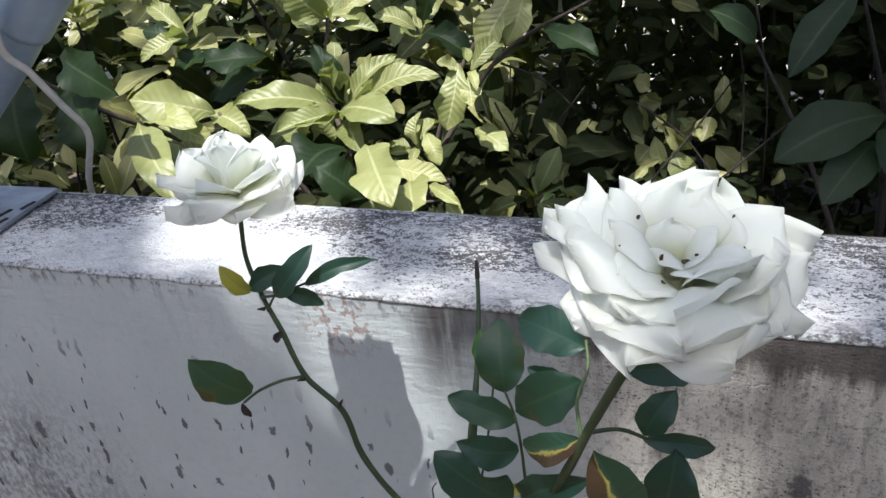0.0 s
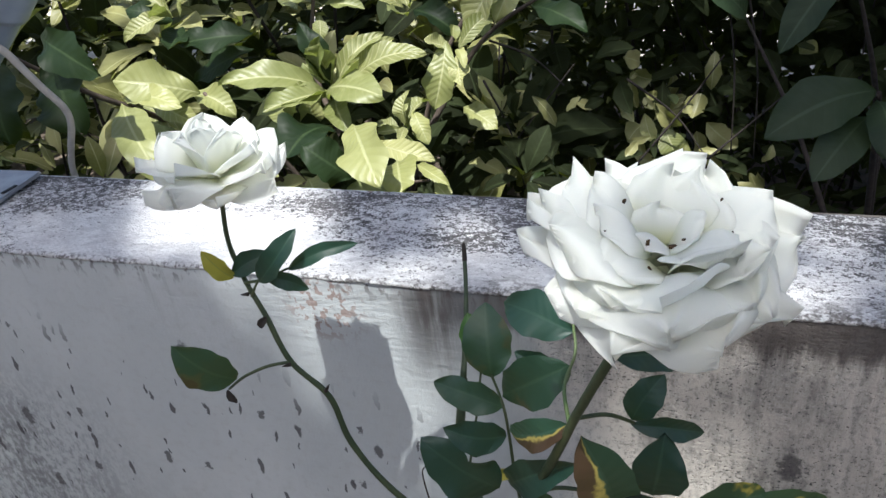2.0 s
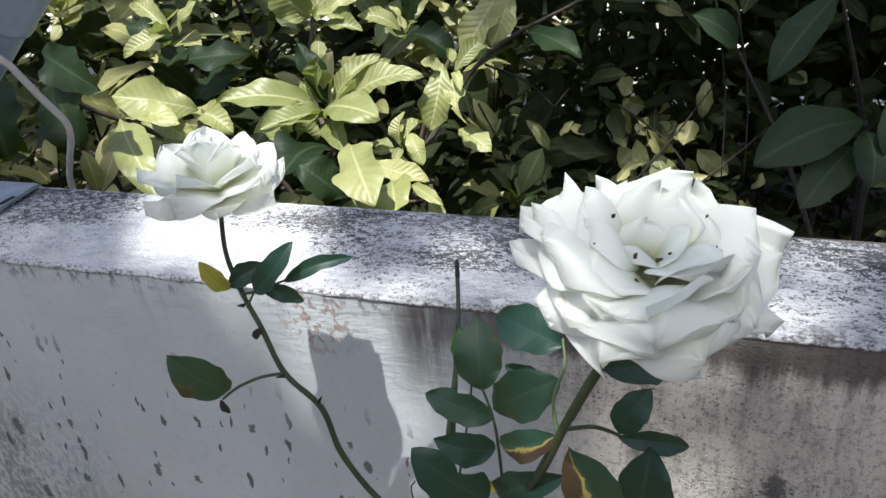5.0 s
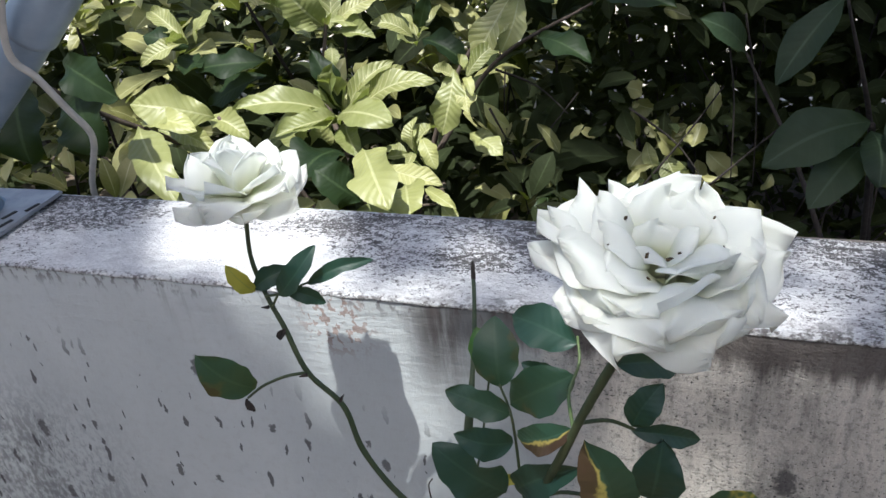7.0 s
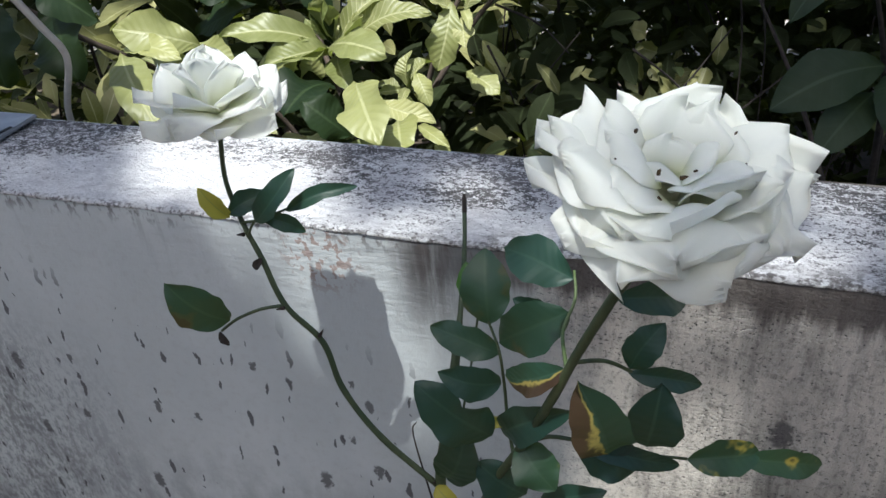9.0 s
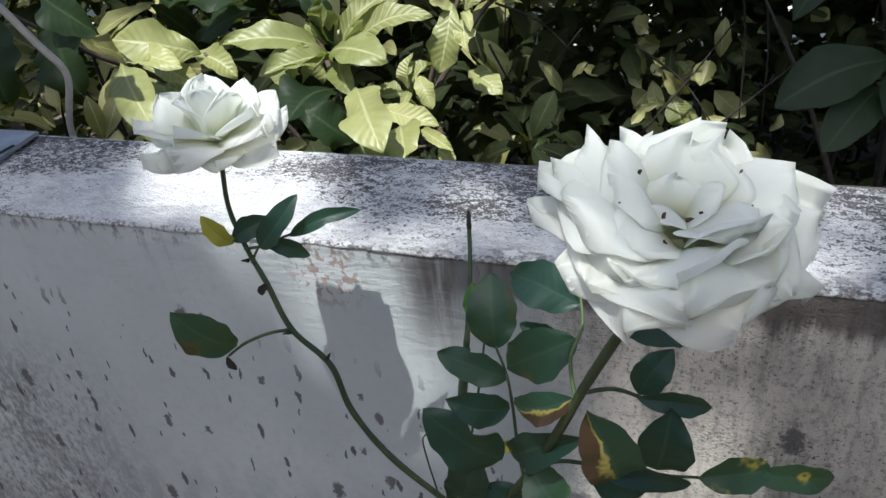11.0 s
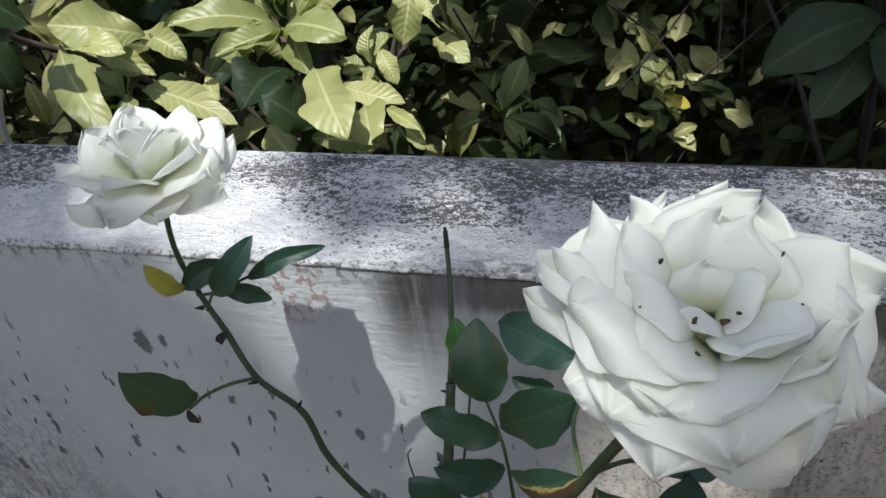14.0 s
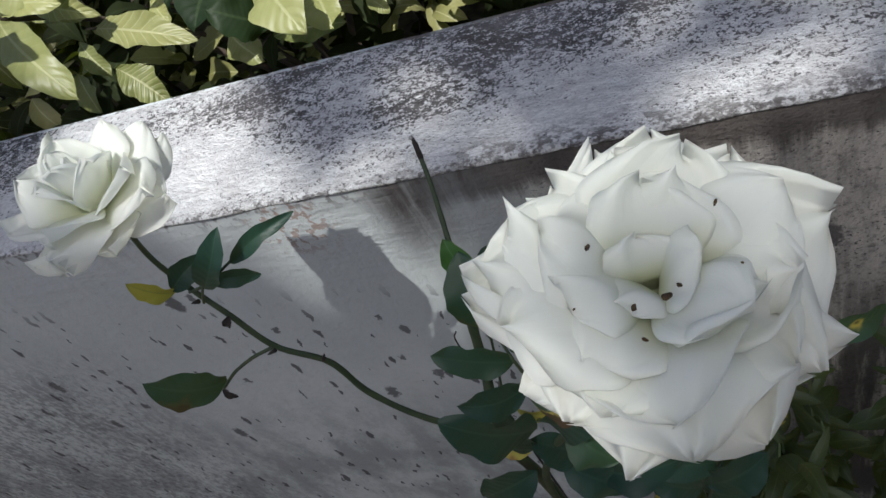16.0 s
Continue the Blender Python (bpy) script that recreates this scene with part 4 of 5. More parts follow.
    leaf(shrub, (-0.171, 0.490, 0.775), (-0.145, 0.440, 0.735), 0.036, y, seed=78, up=up, fold=0.5, **kw)
    leaf(shrub, (-0.032, 0.563, 0.812), (-0.005, 0.522, 0.793), 0.031, y, seed=79, up=up, fold=0.3, **kw)
    leaf(shrub, (-0.225, 0.515, 0.892), (-0.101, 0.486, 0.893), 0.042, y, seed=80, up=up, fold=0.2, **kw)
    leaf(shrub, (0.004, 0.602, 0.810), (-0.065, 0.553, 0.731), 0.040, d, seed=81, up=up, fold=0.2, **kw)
    tube("stem", [(0.11, 0.70, 0.4), (0.02, 0.64, 0.62), (-0.06, 0.58, 0.75), (-0.16, 0.56, 0.80)], 0.006, 0.002, MAT["bark"], shrub, "", 8, 6, 0.05, 7)
    tube("stem", [(0.02, 0.64, 0.62), (0.16, 0.54, 0.73), (0.29, 0.48, 0.785)], 0.005, 0.002, MAT["bark"], shrub, "", 8, 6, 0.05, 8)
    # tufts of younger leaves round the twig ends
    rng = random.Random(31)
    for at, axis, n, ln in (((0.112, 0.590, 0.890), (0.1, -0.1, 1), 9, 0.105), ((0.235, 0.565, 0.835), (0.2, -0.4, 1), 8, 0.085), ((0.070, 0.668, 1.005), (0, -0.4, 0.8), 7, 0.10), ((0.375, 0.765, 1.030), (0.1, -0.4, 0.7), 7, 0.10), ((-0.02, 0.74, 0.99), (-0.2, -0.4, 1), 8, 0.10), ((0.20, 0.74, 0.97), (0.1, -0.5, 1), 8, 0.09), ((-0.22, 0.70, 0.97), (-0.2, -0.4, 1), 7, 0.11), ((0.30, 0.66, 0.93), (0.3, -0.3, 1), 6, 0.08), ((0.03, 0.62, 0.80), (0, -0.5, 1), 6, 0.10)):
        m = aimed(at, axis, rng.uniform(0, 360))
        for k in range(n):
            a, t, q = radians(k * 137.5 + rng.uniform(-45, 45)), radians(rng.uniform(12, 108)), ln * rng.uniform(0.45, 1.25)
            w = Vector((math.cos(a) * math.sin(t), math.sin(a) * math.sin(t), math.cos(t)))
            leaf(shrub, m @ (w * 0.01 + Vector((0, 0, -0.004 * k))), m @ (w * q + Vector((0, 0, -0.004 * k))), q * rng.uniform(0.28, 0.48), rng.choice((y, y, rb, rb, d)), seed=rng.random(), up=Vector(axis) + Vector((rng.uniform(-0.7, 0.7), rng.uniform(-0.6, 0.3), 0)), fold=rng.uniform(0.0, 0.8), arch=rng.uniform(-0.12, 0.18), curl=rng.uniform(-0.1, 0.3), wave=rng.uniform(0.06, 0.16), nv=18, nu=3, broad=0.56, ribs=11)
    # stems
    tube("stem", [(0.12, 0.75, -0.02), (0.11, 0.70, 0.4), (0.115, 0.62, 0.72), (0.112, 0.585, 0.885)], 0.011, 0.004, MAT["bark"], shrub, "", 8, 6, 0.05, 1)
    tube("stem", [(0.11, 0.70, 0.4), (-0.02, 0.66, 0.68), (-0.105, 0.56, 0.885)], 0.007, 0.003, MAT["bark"], shrub, "", 8, 6, 0.05, 2)
    tube("stem", [(0.11, 0.70, 0.4), (0.20, 0.72, 0.72), (0.27, 0.70, 0.90), (0.36, 0.76, 1.03)], 0.007, 0.003, MAT["bark"], shrub, "", 8, 6, 0.05, 3)
    tube("stem", [(0.115, 0.62, 0.72), (0.05, 0.66, 0.88), (0.07, 0.665, 1.01)], 0.006, 0.003, MAT["bark"], shrub, "", 8, 6, 0.05, 4)
    tube("stem", [(0.20, 0.72, 0.72), (0.32, 0.78, 0.90), (0.49, 0.80, 1.0)], 0.006, 0.002, MAT["bark"], shrub, "", 8, 6, 0.05, 5)
    tube("stem", [(0.11, 0.70, 0.4), (-0.14, 0.62, 0.75), (-0.25, 0.46, 0.93), (-0.29, 0.38, 1.02)], 0.007, 0.003, MAT["bark"], shrub, "", 8, 6, 0.05, 6)
    hold(shrub, SET)
    return shrub


def build_side_shrub():
    shrub = thing("shrub", (0.95, 0.62, 0.0), "shaded shrub with long grey-green leaves behind the wall", "shrub")
    d = MAT["shrub_leaf_shaded"]
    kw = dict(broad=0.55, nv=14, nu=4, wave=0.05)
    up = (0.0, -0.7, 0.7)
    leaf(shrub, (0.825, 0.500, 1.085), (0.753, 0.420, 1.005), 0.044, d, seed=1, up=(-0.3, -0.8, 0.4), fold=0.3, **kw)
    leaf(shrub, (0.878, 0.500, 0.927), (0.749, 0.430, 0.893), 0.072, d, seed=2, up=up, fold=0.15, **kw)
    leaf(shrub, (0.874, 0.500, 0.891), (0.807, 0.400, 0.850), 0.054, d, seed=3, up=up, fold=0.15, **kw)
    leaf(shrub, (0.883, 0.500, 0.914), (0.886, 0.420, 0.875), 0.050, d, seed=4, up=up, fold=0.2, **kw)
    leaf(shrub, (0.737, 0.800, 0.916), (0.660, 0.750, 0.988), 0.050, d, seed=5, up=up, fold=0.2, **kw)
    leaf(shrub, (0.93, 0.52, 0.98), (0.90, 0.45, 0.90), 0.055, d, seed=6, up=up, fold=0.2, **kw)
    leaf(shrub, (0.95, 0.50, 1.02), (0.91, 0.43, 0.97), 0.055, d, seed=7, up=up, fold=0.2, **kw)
    tube("stem", [(0.95, 0.62, -0.02), (0.93, 0.60, 0.5), (0.89, 0.52, 0.88), (0.88, 0.50, 0.92)], 0.007, 0.0022, MAT["dead"], shrub, "", 8, 6, 0.05, 1)
    tube("stem", [(0.93, 0.60, 0.5), (0.90, 0.56, 0.85), (0.83, 0.505, 1.085)], 0.007, 0.002, MAT["dead"], shrub, "", 8, 6, 0.05, 2)
    tube("stem", [(0.93, 0.60, 0.5), (0.83, 0.72, 0.75), (0.737, 0.80, 0.916)], 0.006, 0.002, MAT["dead"], shrub, "", 8, 6, 0.05, 3)
    tube("stem", [(0.93, 0.60, 0.5), (0.97, 0.56, 0.85), (0.95, 0.50, 1.02)], 0.006, 0.002, MAT["dead"], shrub, "", 8, 6, 0.05, 4)
    leaf(shrub, (0.415, 0.860, 0.670), (0.410, 0.840, 0.568), 0.042, MAT["shrub_leaf"], seed=50, up=(0.1, -0.9, 0.4), fold=0.2, **kw)
    leaf(shrub, (0.616, 0.860, 0.699), (0.641, 0.840, 0.644), 0.047, MAT["shrub_leaf"], seed=51, up=(0.1, -0.9, 0.4), fold=0.2, **kw)
    leaf(shrub, (0.582, 0.860, 0.726), (0.600, 0.840, 0.679), 0.028, MAT["shrub_leaf"], seed=52, up=(0.1, -0.9, 0.4), fold=0.2, **kw)
    leaf(shrub, (0.633, 0.860, 0.600), (0.659, 0.840, 0.682), 0.033, MAT["shrub_leaf"], seed=53, up=(0.1, -0.9, 0.4), fold=0.2, **kw)
    leaf(shrub, (0.279, 0.860, 0.797), (0.330, 0.840, 0.756), 0.028, MAT["shrub_leaf"], seed=54, up=(0.1, -0.9, 0.4), fold=0.2, **kw)
    leaf(shrub, (0.651, 0.840, 0.631), (0.695, 0.830, 0.612), 0.022, MAT["fallen"], "withered yellow leaf", seed=60, up=(0.1, -0.9, 0.4), fold=0.2, **kw)
    tube("twig", [(0.568, 0.800, 0.646), (0.648, 0.810, 0.758), (0.708, 0.820, 0.851)], 0.0022, 0.0012, MAT["dead"], shrub, "", 6, 5, 0.1, 0)
    tube("twig", [(0.554, 0.800, 0.816), (0.635, 0.810, 0.748), (0.695, 0.820, 0.659)], 0.0022, 0.0012, MAT["dead"], shrub, "", 6, 5, 0.1, 1)
    tube("twig", [(0.304, 0.800, 0.811), (0.345, 0.810, 0.707), (0.365, 0.820, 0.582)], 0.0022, 0.0012, MAT["dead"], shrub, "", 6, 5, 0.1, 2)
    tube("twig", [(0.731, 0.800, 0.979), (0.761, 0.810, 0.831), (0.771, 0.820, 0.663)], 0.0022, 0.0012, MAT["dead"], shrub, "", 6, 5, 0.1, 3)
    tube("twig", [(0.696, 0.800, 0.997), (0.724, 0.810, 0.845), (0.733, 0.820, 0.673)], 0.0022, 0.0012, MAT["dead"], shrub, "", 6, 5, 0.1, 4)
    tube("twig", [(0.319, 0.800, 0.885), (0.392, 0.810, 0.850), (0.444, 0.820, 0.795)], 0.0022, 0.0012, MAT["dead"], shrub, "", 6, 5, 0.1, 5)
    tube("twig", [(0.695, 0.800, 0.670), (0.771, 0.810, 0.747), (0.828, 0.820, 0.803)], 0.0022, 0.0012, MAT["dead"], shrub, "", 6, 5, 0.1, 6)
    hold(shrub, SET)
    return shrub


def build_thicket():
    """The mass of leaves and twigs behind the near shrubs."""
    rng = random.Random(11)
    bright, deep, twigs = Heap(), Heap(), Heap()
    for k in range(190):
        x, yy = rng.uniform(-2.6, 0.4), rng.uniform(0.95, 2.3)
        if k < 80:
            x, yy = rng.uniform(-1.2, 0.5), rng.uniform(0.80, 1.5)
        elif k < 110:
            x, yy = rng.uniform(0.4, 1.5), rng.uniform(0.95, 1.9)
        top = 1.10 - 0.06 * (yy - 0.8) + rng.uniform(-0.55, 0.10)
        lean = Vector((rng.uniform(-0.5, 0.5), rng.uniform(-0.8, 0.3), 1)).normalized()
        at = Vector((x, yy, top))
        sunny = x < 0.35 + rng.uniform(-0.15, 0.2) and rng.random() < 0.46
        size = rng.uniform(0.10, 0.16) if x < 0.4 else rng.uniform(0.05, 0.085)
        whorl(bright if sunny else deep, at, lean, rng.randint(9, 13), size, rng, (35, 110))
        if k % 5 == 0:
            foot = Vector((x + rng.uniform(-0.2, 0.2), yy + rng.uniform(0, 0.3), 0.0))
            v, f = tube_data([foot, (foot + at) / 2 + Vector((rng.uniform(-0.06, 0.06), rng.uniform(-0.06, 0.06), 0)), at], 0.006, 0.003, 6, 5, 0.05, k)
            twigs.add(v, f)
    # leaves below and between the sunlit ones, mostly in the shade-dark colour
    for k in range(60):
        x, yy = rng.uniform(-0.55, 0.45), rng.uniform(0.52, 0.95)
        top = rng.uniform(0.35, 0.80)
        whorl(bright if rng.random() < 0.26 else deep, Vector((x, yy, top)), Vector((rng.uniform(-0.4, 0.4), rng.uniform(-0.8, 0.1), 1)).normalized(), rng.randint(5, 8), rng.uniform(0.06, 0.13), rng, (20, 125))
    for k in range(9500):
        x, yy = rng.uniform(-2.8, 2.4), rng.uniform(0.60, 2.4)
        z = rng.uniform(0.02, 1.0 if yy > 0.85 else 0.7)
        ln = rng.uniform(0.04, 0.11) if x < 0.4 else rng.uniform(0.03, 0.085)
        a, t = rng.uniform(0, 6.28), rng.uniform(-0.9, 0.5)
        b = Vector((x, yy, z))
        e = b + Vector((math.cos(a) * math.cos(t), math.sin(a) * math.cos(t), math.sin(t))) * ln
        v, f, uv = leaf_data(b, e, ln * rng.uniform(0.32, 0.5), up=(rng.uniform(-0.6, 0.6), rng.uniform(-0.9, 0.3), 1), fold=rng.uniform(0.05, 0.5), arch=rng.uniform(0, 0.15), nv=7, nu=1, broad=0.5, seed=k)
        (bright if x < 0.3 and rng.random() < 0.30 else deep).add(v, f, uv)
    # the dense part: small leaves far into it, nearly all in the shade-dark colour
    for k in range(12500):
        x, yy = rng.uniform(0.30, 2.2), rng.uniform(0.95, 2.7)
        if yy < 1.7 and rng.random() < 0.35:
            yy += 0.9
        z = rng.uniform(0.15, 1.36)
        ln = rng.uniform(0.03, 0.075)
        a, t = rng.uniform(0, 6.28), rng.uniform(-1.2, 0.4)
        b = Vector((x, yy, z))
        e = b + Vector((math.cos(a) * math.cos(t), math.sin(a) * math.cos(t), math.sin(t))) * ln
        v, f, uv = leaf_data(b, e, ln * rng.uniform(0.35, 0.55), up=(rng.uniform(-0.6, 0.6), rng.uniform(-1.2, 0.0), 0.7), fold=rng.uniform(0.05, 0.5), arch=rng.uniform(0, 0.15), nv=6, nu=1, broad=0.5, seed=k)
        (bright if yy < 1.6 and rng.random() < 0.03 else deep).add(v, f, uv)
    for k in range(2600):
        b = Vector((rng.uniform(0.70, 1.9), rng.uniform(1.5, 2.7), rng.uniform(0.55, 1.45)))
        ln = rng.uniform(0.05, 0.09)
        a, t = rng.uniform(0, 6.28), rng.uniform(-1.2, 0.4)
        e = b + Vector((math.cos(a) * math.cos(t), 0.4 * math.sin(a) * math.cos(t), math.sin(t))) * ln
        v, f, uv = leaf_data(b, e, ln * rng.uniform(0.4, 0.6), up=(rng.uniform(-0.4, 0.4), -1.0, rng.uniform(-0.2, 0.6)), fold=0.1, nv=4, nu=1, seed=k)
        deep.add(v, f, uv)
    # leaves in front of it, most in the bright colour as if sun-caught
    for k in range(80):
        spot = ((0.40, 0.62), (0.64, 0.66), (0.52, 0.72), (0.72, 0.60))[k % 4]
        b = Vector((spot[0] + rng.gauss(0, 0.05), rng.uniform(0.80, 1.02), spot[1] + rng.gauss(0, 0.06)))
        ln = rng.uniform(0.03, 0.085)
        a, t = rng.uniform(0, 6.28), rng.uniform(-1.4, 0.5)
        e = b + Vector((math.cos(a) * math.cos(t), 0.5 * math.sin(a) * math.cos(t), math.sin(t))) * ln
        v, f, uv = leaf_data(b, e, ln * rng.uniform(0.3, 0.55), up=(rng.uniform(-0.6, 0.6), -0.9, rng.uniform(0.0, 0.9)), fold=rng.uniform(0.05, 0.7), arch=rng.uniform(-0.1, 0.2), wave=0.12, nv=11, nu=2, broad=0.5, seed=k)
        (bright if k % 3 else deep).add(v, f, uv)
    # leaves far behind, half of them in the sunlit colour
    for k in range(4200):
        b = Vector((rng.uniform(-3.4, 0.35), rng.uniform(2.25, 3.3), rng.uniform(0.0, 1.5)))
        ln = rng.uniform(0.07, 0.13)
        a, t = rng.uniform(0, 6.28), rng.uniform(-0.9, 0.5)
        e = b + Vector((math.cos(a) * math.cos(t), math.sin(a) * math.cos(t), math.sin(t))) * ln
        v, f, uv = leaf_data(b, e, ln * rng.uniform(0.35, 0.5), up=(rng.uniform(-0.6, 0.6), rng.uniform(-0.9, 0.2), 1), fold=rng.uniform(0.05, 0.5), nv=5, nu=1, seed=k)
        (bright if rng.random() < 0.5 else deep).add(v, f, uv)
    # bare twigs in the shade
    for k in range(60):
        a = Vector((rng.uniform(0.2, 1.8), rng.uniform(0.7, 1.8), rng.uniform(0.1, 0.5)))
        e = a + Vector((rng.uniform(-0.3, 0.3), rng.uniform(-0.2, 0.2), rng.uniform(0.3, 0.6)))
        v, f = tube_data([a, (a + e) / 2 + Vector((rng.uniform(-0.05, 0.05), 0, 0)), e], 0.0028, 0.0012, 5, 4, 0.1, k)
        twigs.add(v, f)
    root = thing("thicket", (-0.2, 1.7, 0.0), "dense thicket of green shrubs behind the wall", "shrubs", kind="stuff")
    bright.build("foliage", MAT["foliage_sun"], root, "yellow-green leaves in the sunlit copy of the leaf colour")
    deep.build("foliage", MAT["foliage_shaded"], root, "green leaves in the shade-darkened copy of the leaf colour")
    twigs.build("twigs", MAT["dead"], root, "thin brown stems")
    hold(root, SET)


build_shrub()
build_side_shrub()
build_thicket()


# ---- steel mount and cable ----
def build_mount():
    mount = thing("dish_mount", (-0.10, 0.07, WALL_TOP), "blue-grey steel pipe on a slotted foot plate bolted to the wall", "mount")
    bm = bmesh.new()
    bmesh.ops.create_cube(bm, size=1, matrix=Matrix.LocRotScale((-0.174, 0.085, WALL_TOP + 0.0055), Euler((0, 0, radians(1))), (0.17, 0.135, 0.005)))
    bmesh.ops.bevel(bm, geom=bm.edges[:], offset=0.0015, segments=2, affect="EDGES")
    part("foot_plate", bm, MAT["steel"], mount, "dull steel plate with slots")
    for at in ((-0.096, 0.106), (-0.112, 0.085), (-0.100, 0.065)):
        bm = bmesh.new()
        bmesh.ops.create_cube(bm, size=1, matrix=Matrix.LocRotScale((at[0], at[1], WALL_TOP + 0.0085), Euler((0, 0, radians(80))), (0.020, 0.0045, 0.0012)))
        part("slot", bm, MAT["black"], mount, "dark slot")
    tube("pipe", [(0.203, 0.100, 1.351), (0.037, 0.095, 1.204), (-0.030, 0.095, 1.143), (-0.140, 0.096, 1.052), (-0.164, 0.088, 1.010), (-0.170, 0.085, 0.958)], 0.0245, 0.026, MAT["pole"], mount, "", 24, 6)
    tube("collar", [(0.203, 0.100, 1.351), (0.037, 0.095, 1.204), (0.006, 0.095, 1.176)], 0.0290, 0.0290, MAT["pole"], mount, "wider upper pipe slipped over the lower one", 24, 4)
    tube("foot", [(-0.166, 0.087, 1.00), (-0.169, 0.086, 0.975), (-0.171, 0.085, 0.964), (-0.172, 0.085, 0.957)], 0.029, 0.046, MAT["pole"], mount, "flared foot welded to the plate", 24, 4)
    hold(mount)
    cable = tube("cable", [(0.06, 0.05, 1.30), (0.000, 0.065, 1.174), (0.010, 0.080, 1.133), (0.019, 0.098, 1.090), (0.018, 0.118, 1.059), (0.004, 0.134, 1.032), (-0.028, 0.155, 0.990), (-0.052, 0.172, 0.953), (-0.056, 0.176, 0.90), (-0.056, 0.176, 0.5), (-0.056, 0.176, 0.02)], 0.0038, 0.0038, MAT["cable"], None, "", 10, 8)
    cable.matrix_world = SET
    tagged(cable, "grey-white coaxial cable bent over the wall's back rim", "cable")


build_mount()


# ---- shade tree over the camera's side ----
# holes cut in the unseen crown so that sun patches fall where wanted
GAPS = [(0.170, 0.14, 0.145, 0.11), (0.250, 0.065, 0.120, 0.085), (0.325, 0.0, 0.105, 0.06), (0.38, -0.045, 0.105, 0.062), (0.43, -0.078, 0.080, 0.048),
        (0.735, -0.02, 0.025, 0.02), (0.80, 0.13, 0.04, 0.02), (0.70, 0.14, 0.02, 0.02), (0.86, -0.06, 0.02, 0.025), (0.68, 0.70, 0.11, 0.09), (0.47, 0.68, 0.09, 0.08),
        (0.57, 0.66, 0.09, 0.07), (0.58, 0.82, 0.08, 0.06), (1.0, 0.80, 0.06, 0.05), (0.85, 0.95, 0.05, 0.06), (0.660, -0.165, 0.140, 0.120)]
# thin veils of small leaves, added to dim some gaps: place, reach, layers deep
VEILS = [(0.39, -0.058, 0.13, 0.068, 0.42), (0.640, -0.250, 0.12, 0.05, 1.3), (0.630, -0.180, 0.10, 0.06, 0.55), (0.56, -0.08, 0.09, 0.065, 0.8)]


def lit(x, y):
    """How thick the crown stands, by where its shade falls on the level of the wall's top."""
    if any(((x - a) / c) ** 2 + ((y - b) / d) ** 2 < 1 for a, b, c, d in GAPS):
        return 0.0
    if -0.03 < y < 0.20 and x > 0.40:
        return 0.33 if x < 0.64 else 0.16
    if y > 0.20 and -0.17 - 0.9 * (y - 0.3) < x < 0.50 - 0.10 * (y - 0.20):
        return 0.0 if noise.noise((x * 7, y * 7, 5)) < 0.30 or y < 0.62 else 1.0
    return 0.0 if y > 0.42 and noise.noise((x * 6, y * 6, 8)) > 0.18 else 1.0


def build_tree():
    rng = random.Random(5)
    tree = thing("shade_tree", (3.3, -1.8, 0.0), "tall shade tree with a leafy crown", "tree")
    tube("trunk", [(3.3, -1.8, -0.05), (3.2, -1.9, 2.0), (2.9, -2.3, 4.4), (2.5, -2.7, 6.0)], 0.17, 0.09, MAT["bark"], tree, "", 14, 6, 0.06, 1)
    for k, e in enumerate([(0.6, -2.6, 6.7), (1.5, -2.0, 6.8), (2.4, -2.2, 6.8), (1.0, -4.3, 6.9), (2.2, -3.6, 7.0)]):
        s = Vector((2.6, -2.6, 5.6 + 0.05 * k))
        e = Vector(e)
        tube("limb", [s, s.lerp(e, 0.4) + Vector((0, 0, 0.2)), s.lerp(e, 0.75) + Vector((0, 0, 0.15)), e], 0.06, 0.012, MAT["bark"], tree, "", 9, 6, 0.08, k)
    crown = Heap()
    step = SUN_AIM / SUN_AIM.z
    for k in range(21000):
        rng = random.Random(k * 7919 + 5)
        px, py = rng.uniform(-1.4, 2.2), rng.uniform(-1.1, 2.2)
        if rng.random() >= lit(px, py):
            continue
        if ((px - 0.5) / 1.6) ** 2 + ((py - 0.5) / 1.5) ** 2 > 1 + 0.25 * noise.noise((px * 2, py * 2, 7)):
            continue
        high = rng.uniform(5.2, 6.4) + 0.2 * noise.noise((px, py, 3))
        b = Vector((px, py, WALL_TOP)) + step * high
        a = rng.uniform(0, 6.28)
        ln = rng.uniform(0.09, 0.15)
        d = Vector((math.cos(a), math.sin(a), rng.uniform(-0.5, 0.2))) * ln
        v, f, uv = leaf_data(b - d / 2, b + d / 2, ln * 0.45, up=(rng.uniform(-0.4, 0.4), rng.uniform(-0.4, 0.4), 1), nv=4, nu=1, seed=k)
        crown.add(v, f, uv)
    rng = random.Random(6)
    for x, y, wide, deep, layers in VEILS:
        for k in range(int(layers * math.pi * wide * deep / 0.00056)):
            a, r = rng.uniform(0, 6.28), math.sqrt(rng.random())
            b = Vector((x + wide * r * math.cos(a), y + deep * r * math.sin(a), WALL_TOP)) + step * rng.uniform(5.2, 6.4)
            ln = rng.uniform(0.03, 0.05)
            d = Vector((math.cos(k * 2.4), math.sin(k * 2.4), rng.uniform(-0.5, 0.2))) * ln
            v, f, uv = leaf_data(b - d / 2, b + d / 2, ln * 0.5, up=(0, 0, 1), nv=4, nu=1, seed=k)
            crown.add(v, f, uv)
    crown.build("crown", MAT["foliage_shaded"], tree)
    hold(tree)


build_tree()


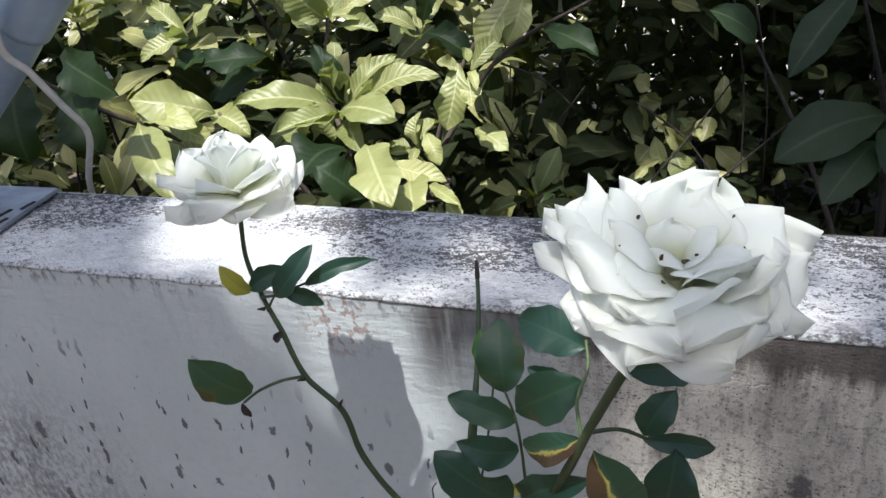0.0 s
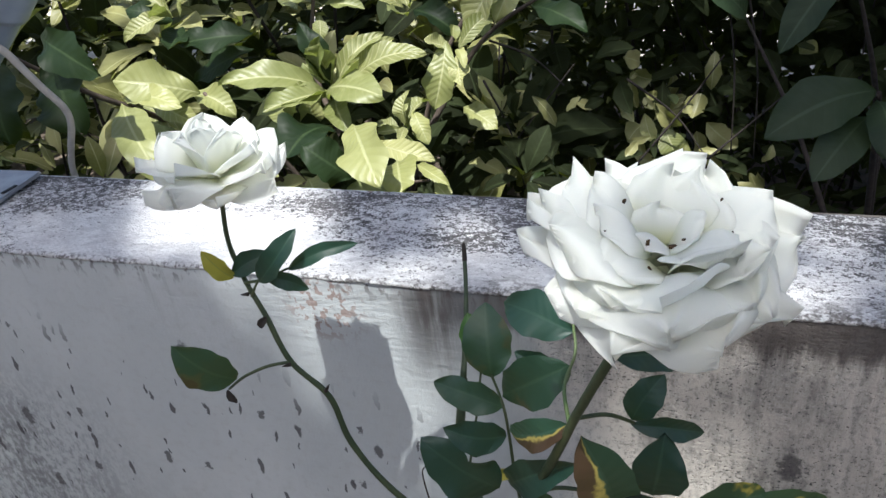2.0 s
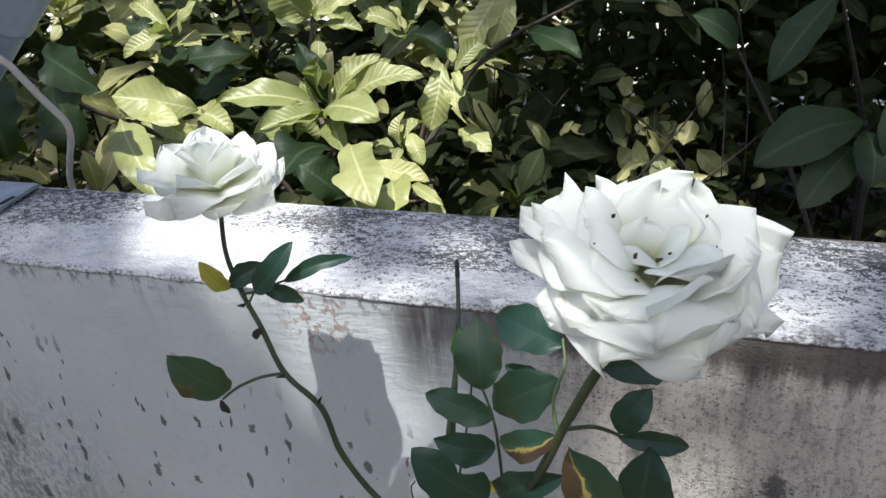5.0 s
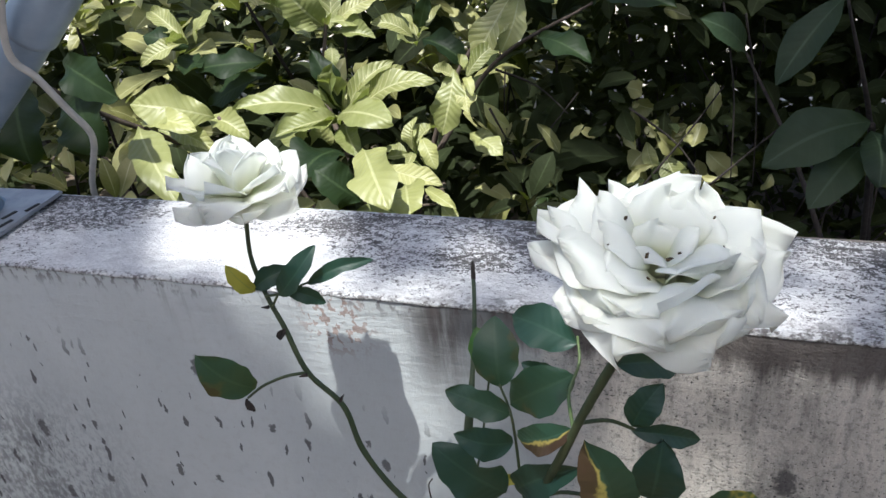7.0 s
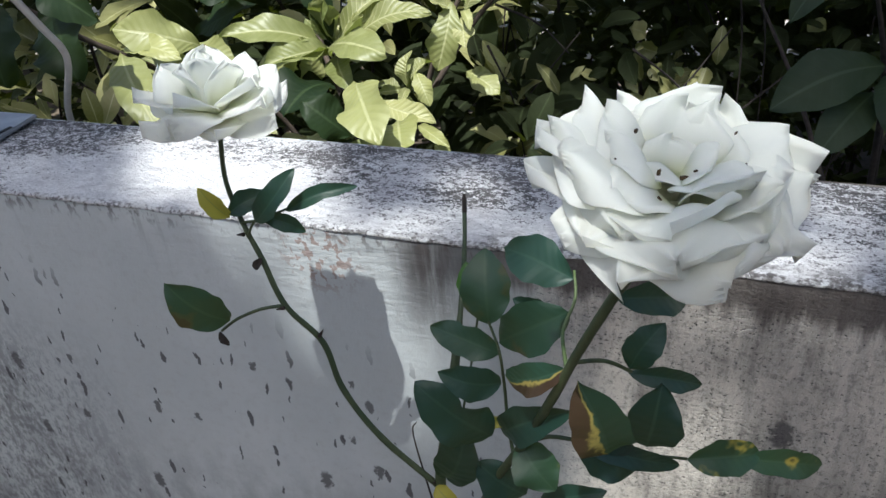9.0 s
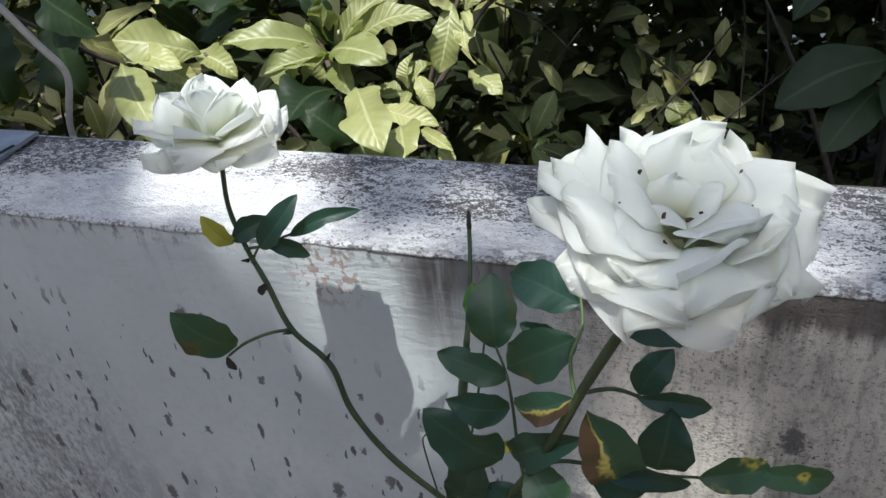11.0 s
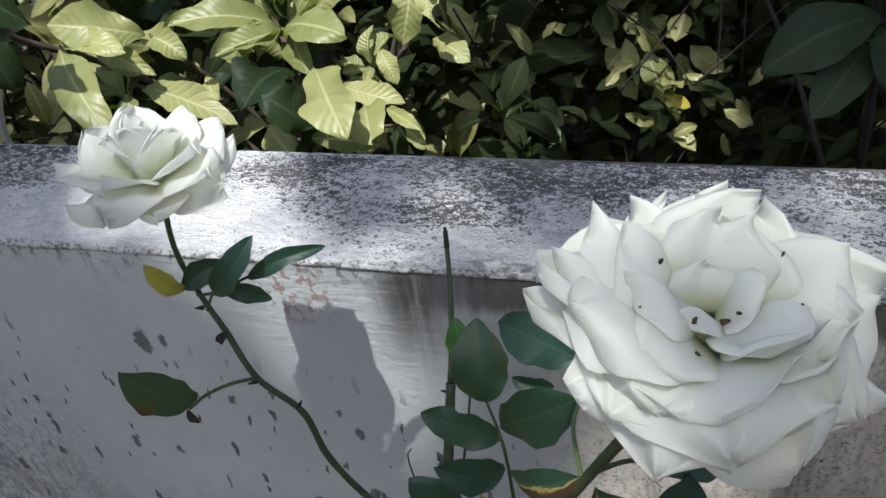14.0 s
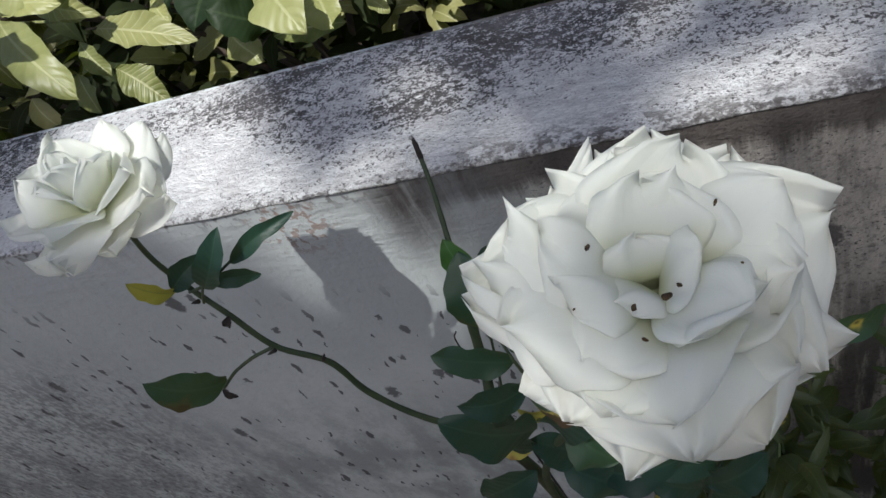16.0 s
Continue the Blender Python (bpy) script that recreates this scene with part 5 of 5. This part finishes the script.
# ---- added out of view: a wall behind the camera, a tree beyond the wall ----
# unseen wall, added to keep low sky light off the garden wall's front
def build_sky_block():
    bm = bmesh.new()
    bmesh.ops.create_cube(bm, size=1, matrix=Matrix.LocRotScale((0.5, -3.9, 1.2), None, (16.0, 0.2, 2.6)))
    tagged(part("wall_house", bm, MAT["sky_block"], None), "plain grey-beige wall added behind the camera to hold off low sky", "wall", kind="structure")


# crown set above the view to block sky light over the thicket
def build_back_tree():
    rng = random.Random(9)
    tree = thing("tree", (1.7, 2.0, 0.0), "leafy tree added behind the wall, its unseen crown darkening the thicket", "tree")
    tube("trunk", [(1.7, 2.0, -0.05), (1.68, 1.95, 0.9), (1.6, 1.8, 1.7), (1.5, 1.7, 2.4)], 0.10, 0.05, MAT["bark"], tree, "", 12, 6, 0.06, 1)
    for k, e in enumerate([(0.7, 1.2, 1.7), (1.2, 1.0, 2.0), (2.2, 1.2, 1.9), (0.8, 2.0, 2.1), (2.3, 2.1, 2.1)]):
        a, e = Vector((1.62, 1.85, 1.4 + 0.1 * k)), Vector(e)
        tube("limb", [a, a.lerp(e, 0.5) + Vector((0, 0, 0.12)), e], 0.03, 0.008, MAT["bark"], tree, "", 8, 5, 0.08, k)
    crown = Heap()
    for k in range(8000):
        x, y, z = rng.uniform(0.40, 2.7), rng.uniform(0.90, 3.4), rng.uniform(1.12, 2.5)
        if ((x - 1.45) / 1.1) ** 2 + ((y - 1.55) / 0.75) ** 2 > 1 + 0.2 * noise.noise((x * 3, y * 3, 1)) or z < 1.12 + 0.10 * (y - 0.62):
            continue
        a, ln = rng.uniform(0, 6.28), rng.uniform(0.10, 0.16)
        b = Vector((x, y, z))
        v, f, uv = leaf_data(b, b + Vector((math.cos(a), math.sin(a), rng.uniform(-0.9, 0.1))) * ln, ln * 0.4, up=(rng.uniform(-0.5, 0.5), rng.uniform(-0.7, 0.3), 1), nv=5, nu=1, seed=k)
        crown.add(v, f, uv)
    crown.build("crown", MAT["foliage_shaded"], tree)
    hold(tree)


build_sky_block()
build_back_tree()


# ---- weeds at the wall's foot ----
def build_weed(at, height, count, seed):
    rng = random.Random(seed)
    weed = thing("weed", at, "light green weed with some yellow leaves near the wall's foot", "weed", "weeds at the wall")
    at = Vector(at)
    foliage = Heap()
    for k in range(6):
        e = at + Vector((rng.uniform(-0.09, 0.09), rng.uniform(-0.06, 0.05), height * rng.uniform(0.75, 1.0)))
        mid = (at + e) / 2 + Vector((rng.uniform(-0.03, 0.03), rng.uniform(-0.02, 0.02), 0))
        tube("stalk", [at, mid, e], 0.003, 0.001, MAT["new_cane"], weed, "", 7, 6)
        line = curve_points([at, mid, e], 12)
        for q in range(count):
            b = line[min(len(line) - 1, len(line) // 2 + int(q * (len(line) / 2) / count))]
            a, ln = rng.uniform(0, 6.28), rng.uniform(0.014, 0.044)
            d = Vector((math.cos(a), math.sin(a), rng.uniform(-0.3, 0.5))).normalized() * ln
            if rng.random() < 0.03:
                leaf(weed, b, b + d, ln * 0.4, MAT["fallen"], "yellowed leaf", seed=rng.random(), up=(0, -0.2, 1), fold=0.3, nv=6, nu=2, broad=0.42)
            else:
                v, f, uv = leaf_data(b, b + d, ln * rng.uniform(0.22, 0.5), seed=rng.random(), up=(0, -0.2, 1), fold=0.3, nv=6, nu=2, broad=0.42)
                foliage.add(v, f, uv)
    foliage.build("foliage", MAT["weed"], weed)
    hold(weed)


for place, tall, many, sd in (((0.76, -0.11, 0.0), 0.78, 34, 1), ((0.82, -0.10, 0.0), 0.84, 34, 2), ((0.90, -0.12, 0.0), 0.82, 34, 3), ((0.69, -0.10, 0.0), 0.70, 34, 4), ((0.98, -0.12, 0.0), 0.80, 30, 5), ((0.63, -0.10, 0.0), 0.60, 30, 6)):
    build_weed(place, tall, many, sd)
build_weed((0.42, 0.82, 0.0), 0.68, 34, 21)
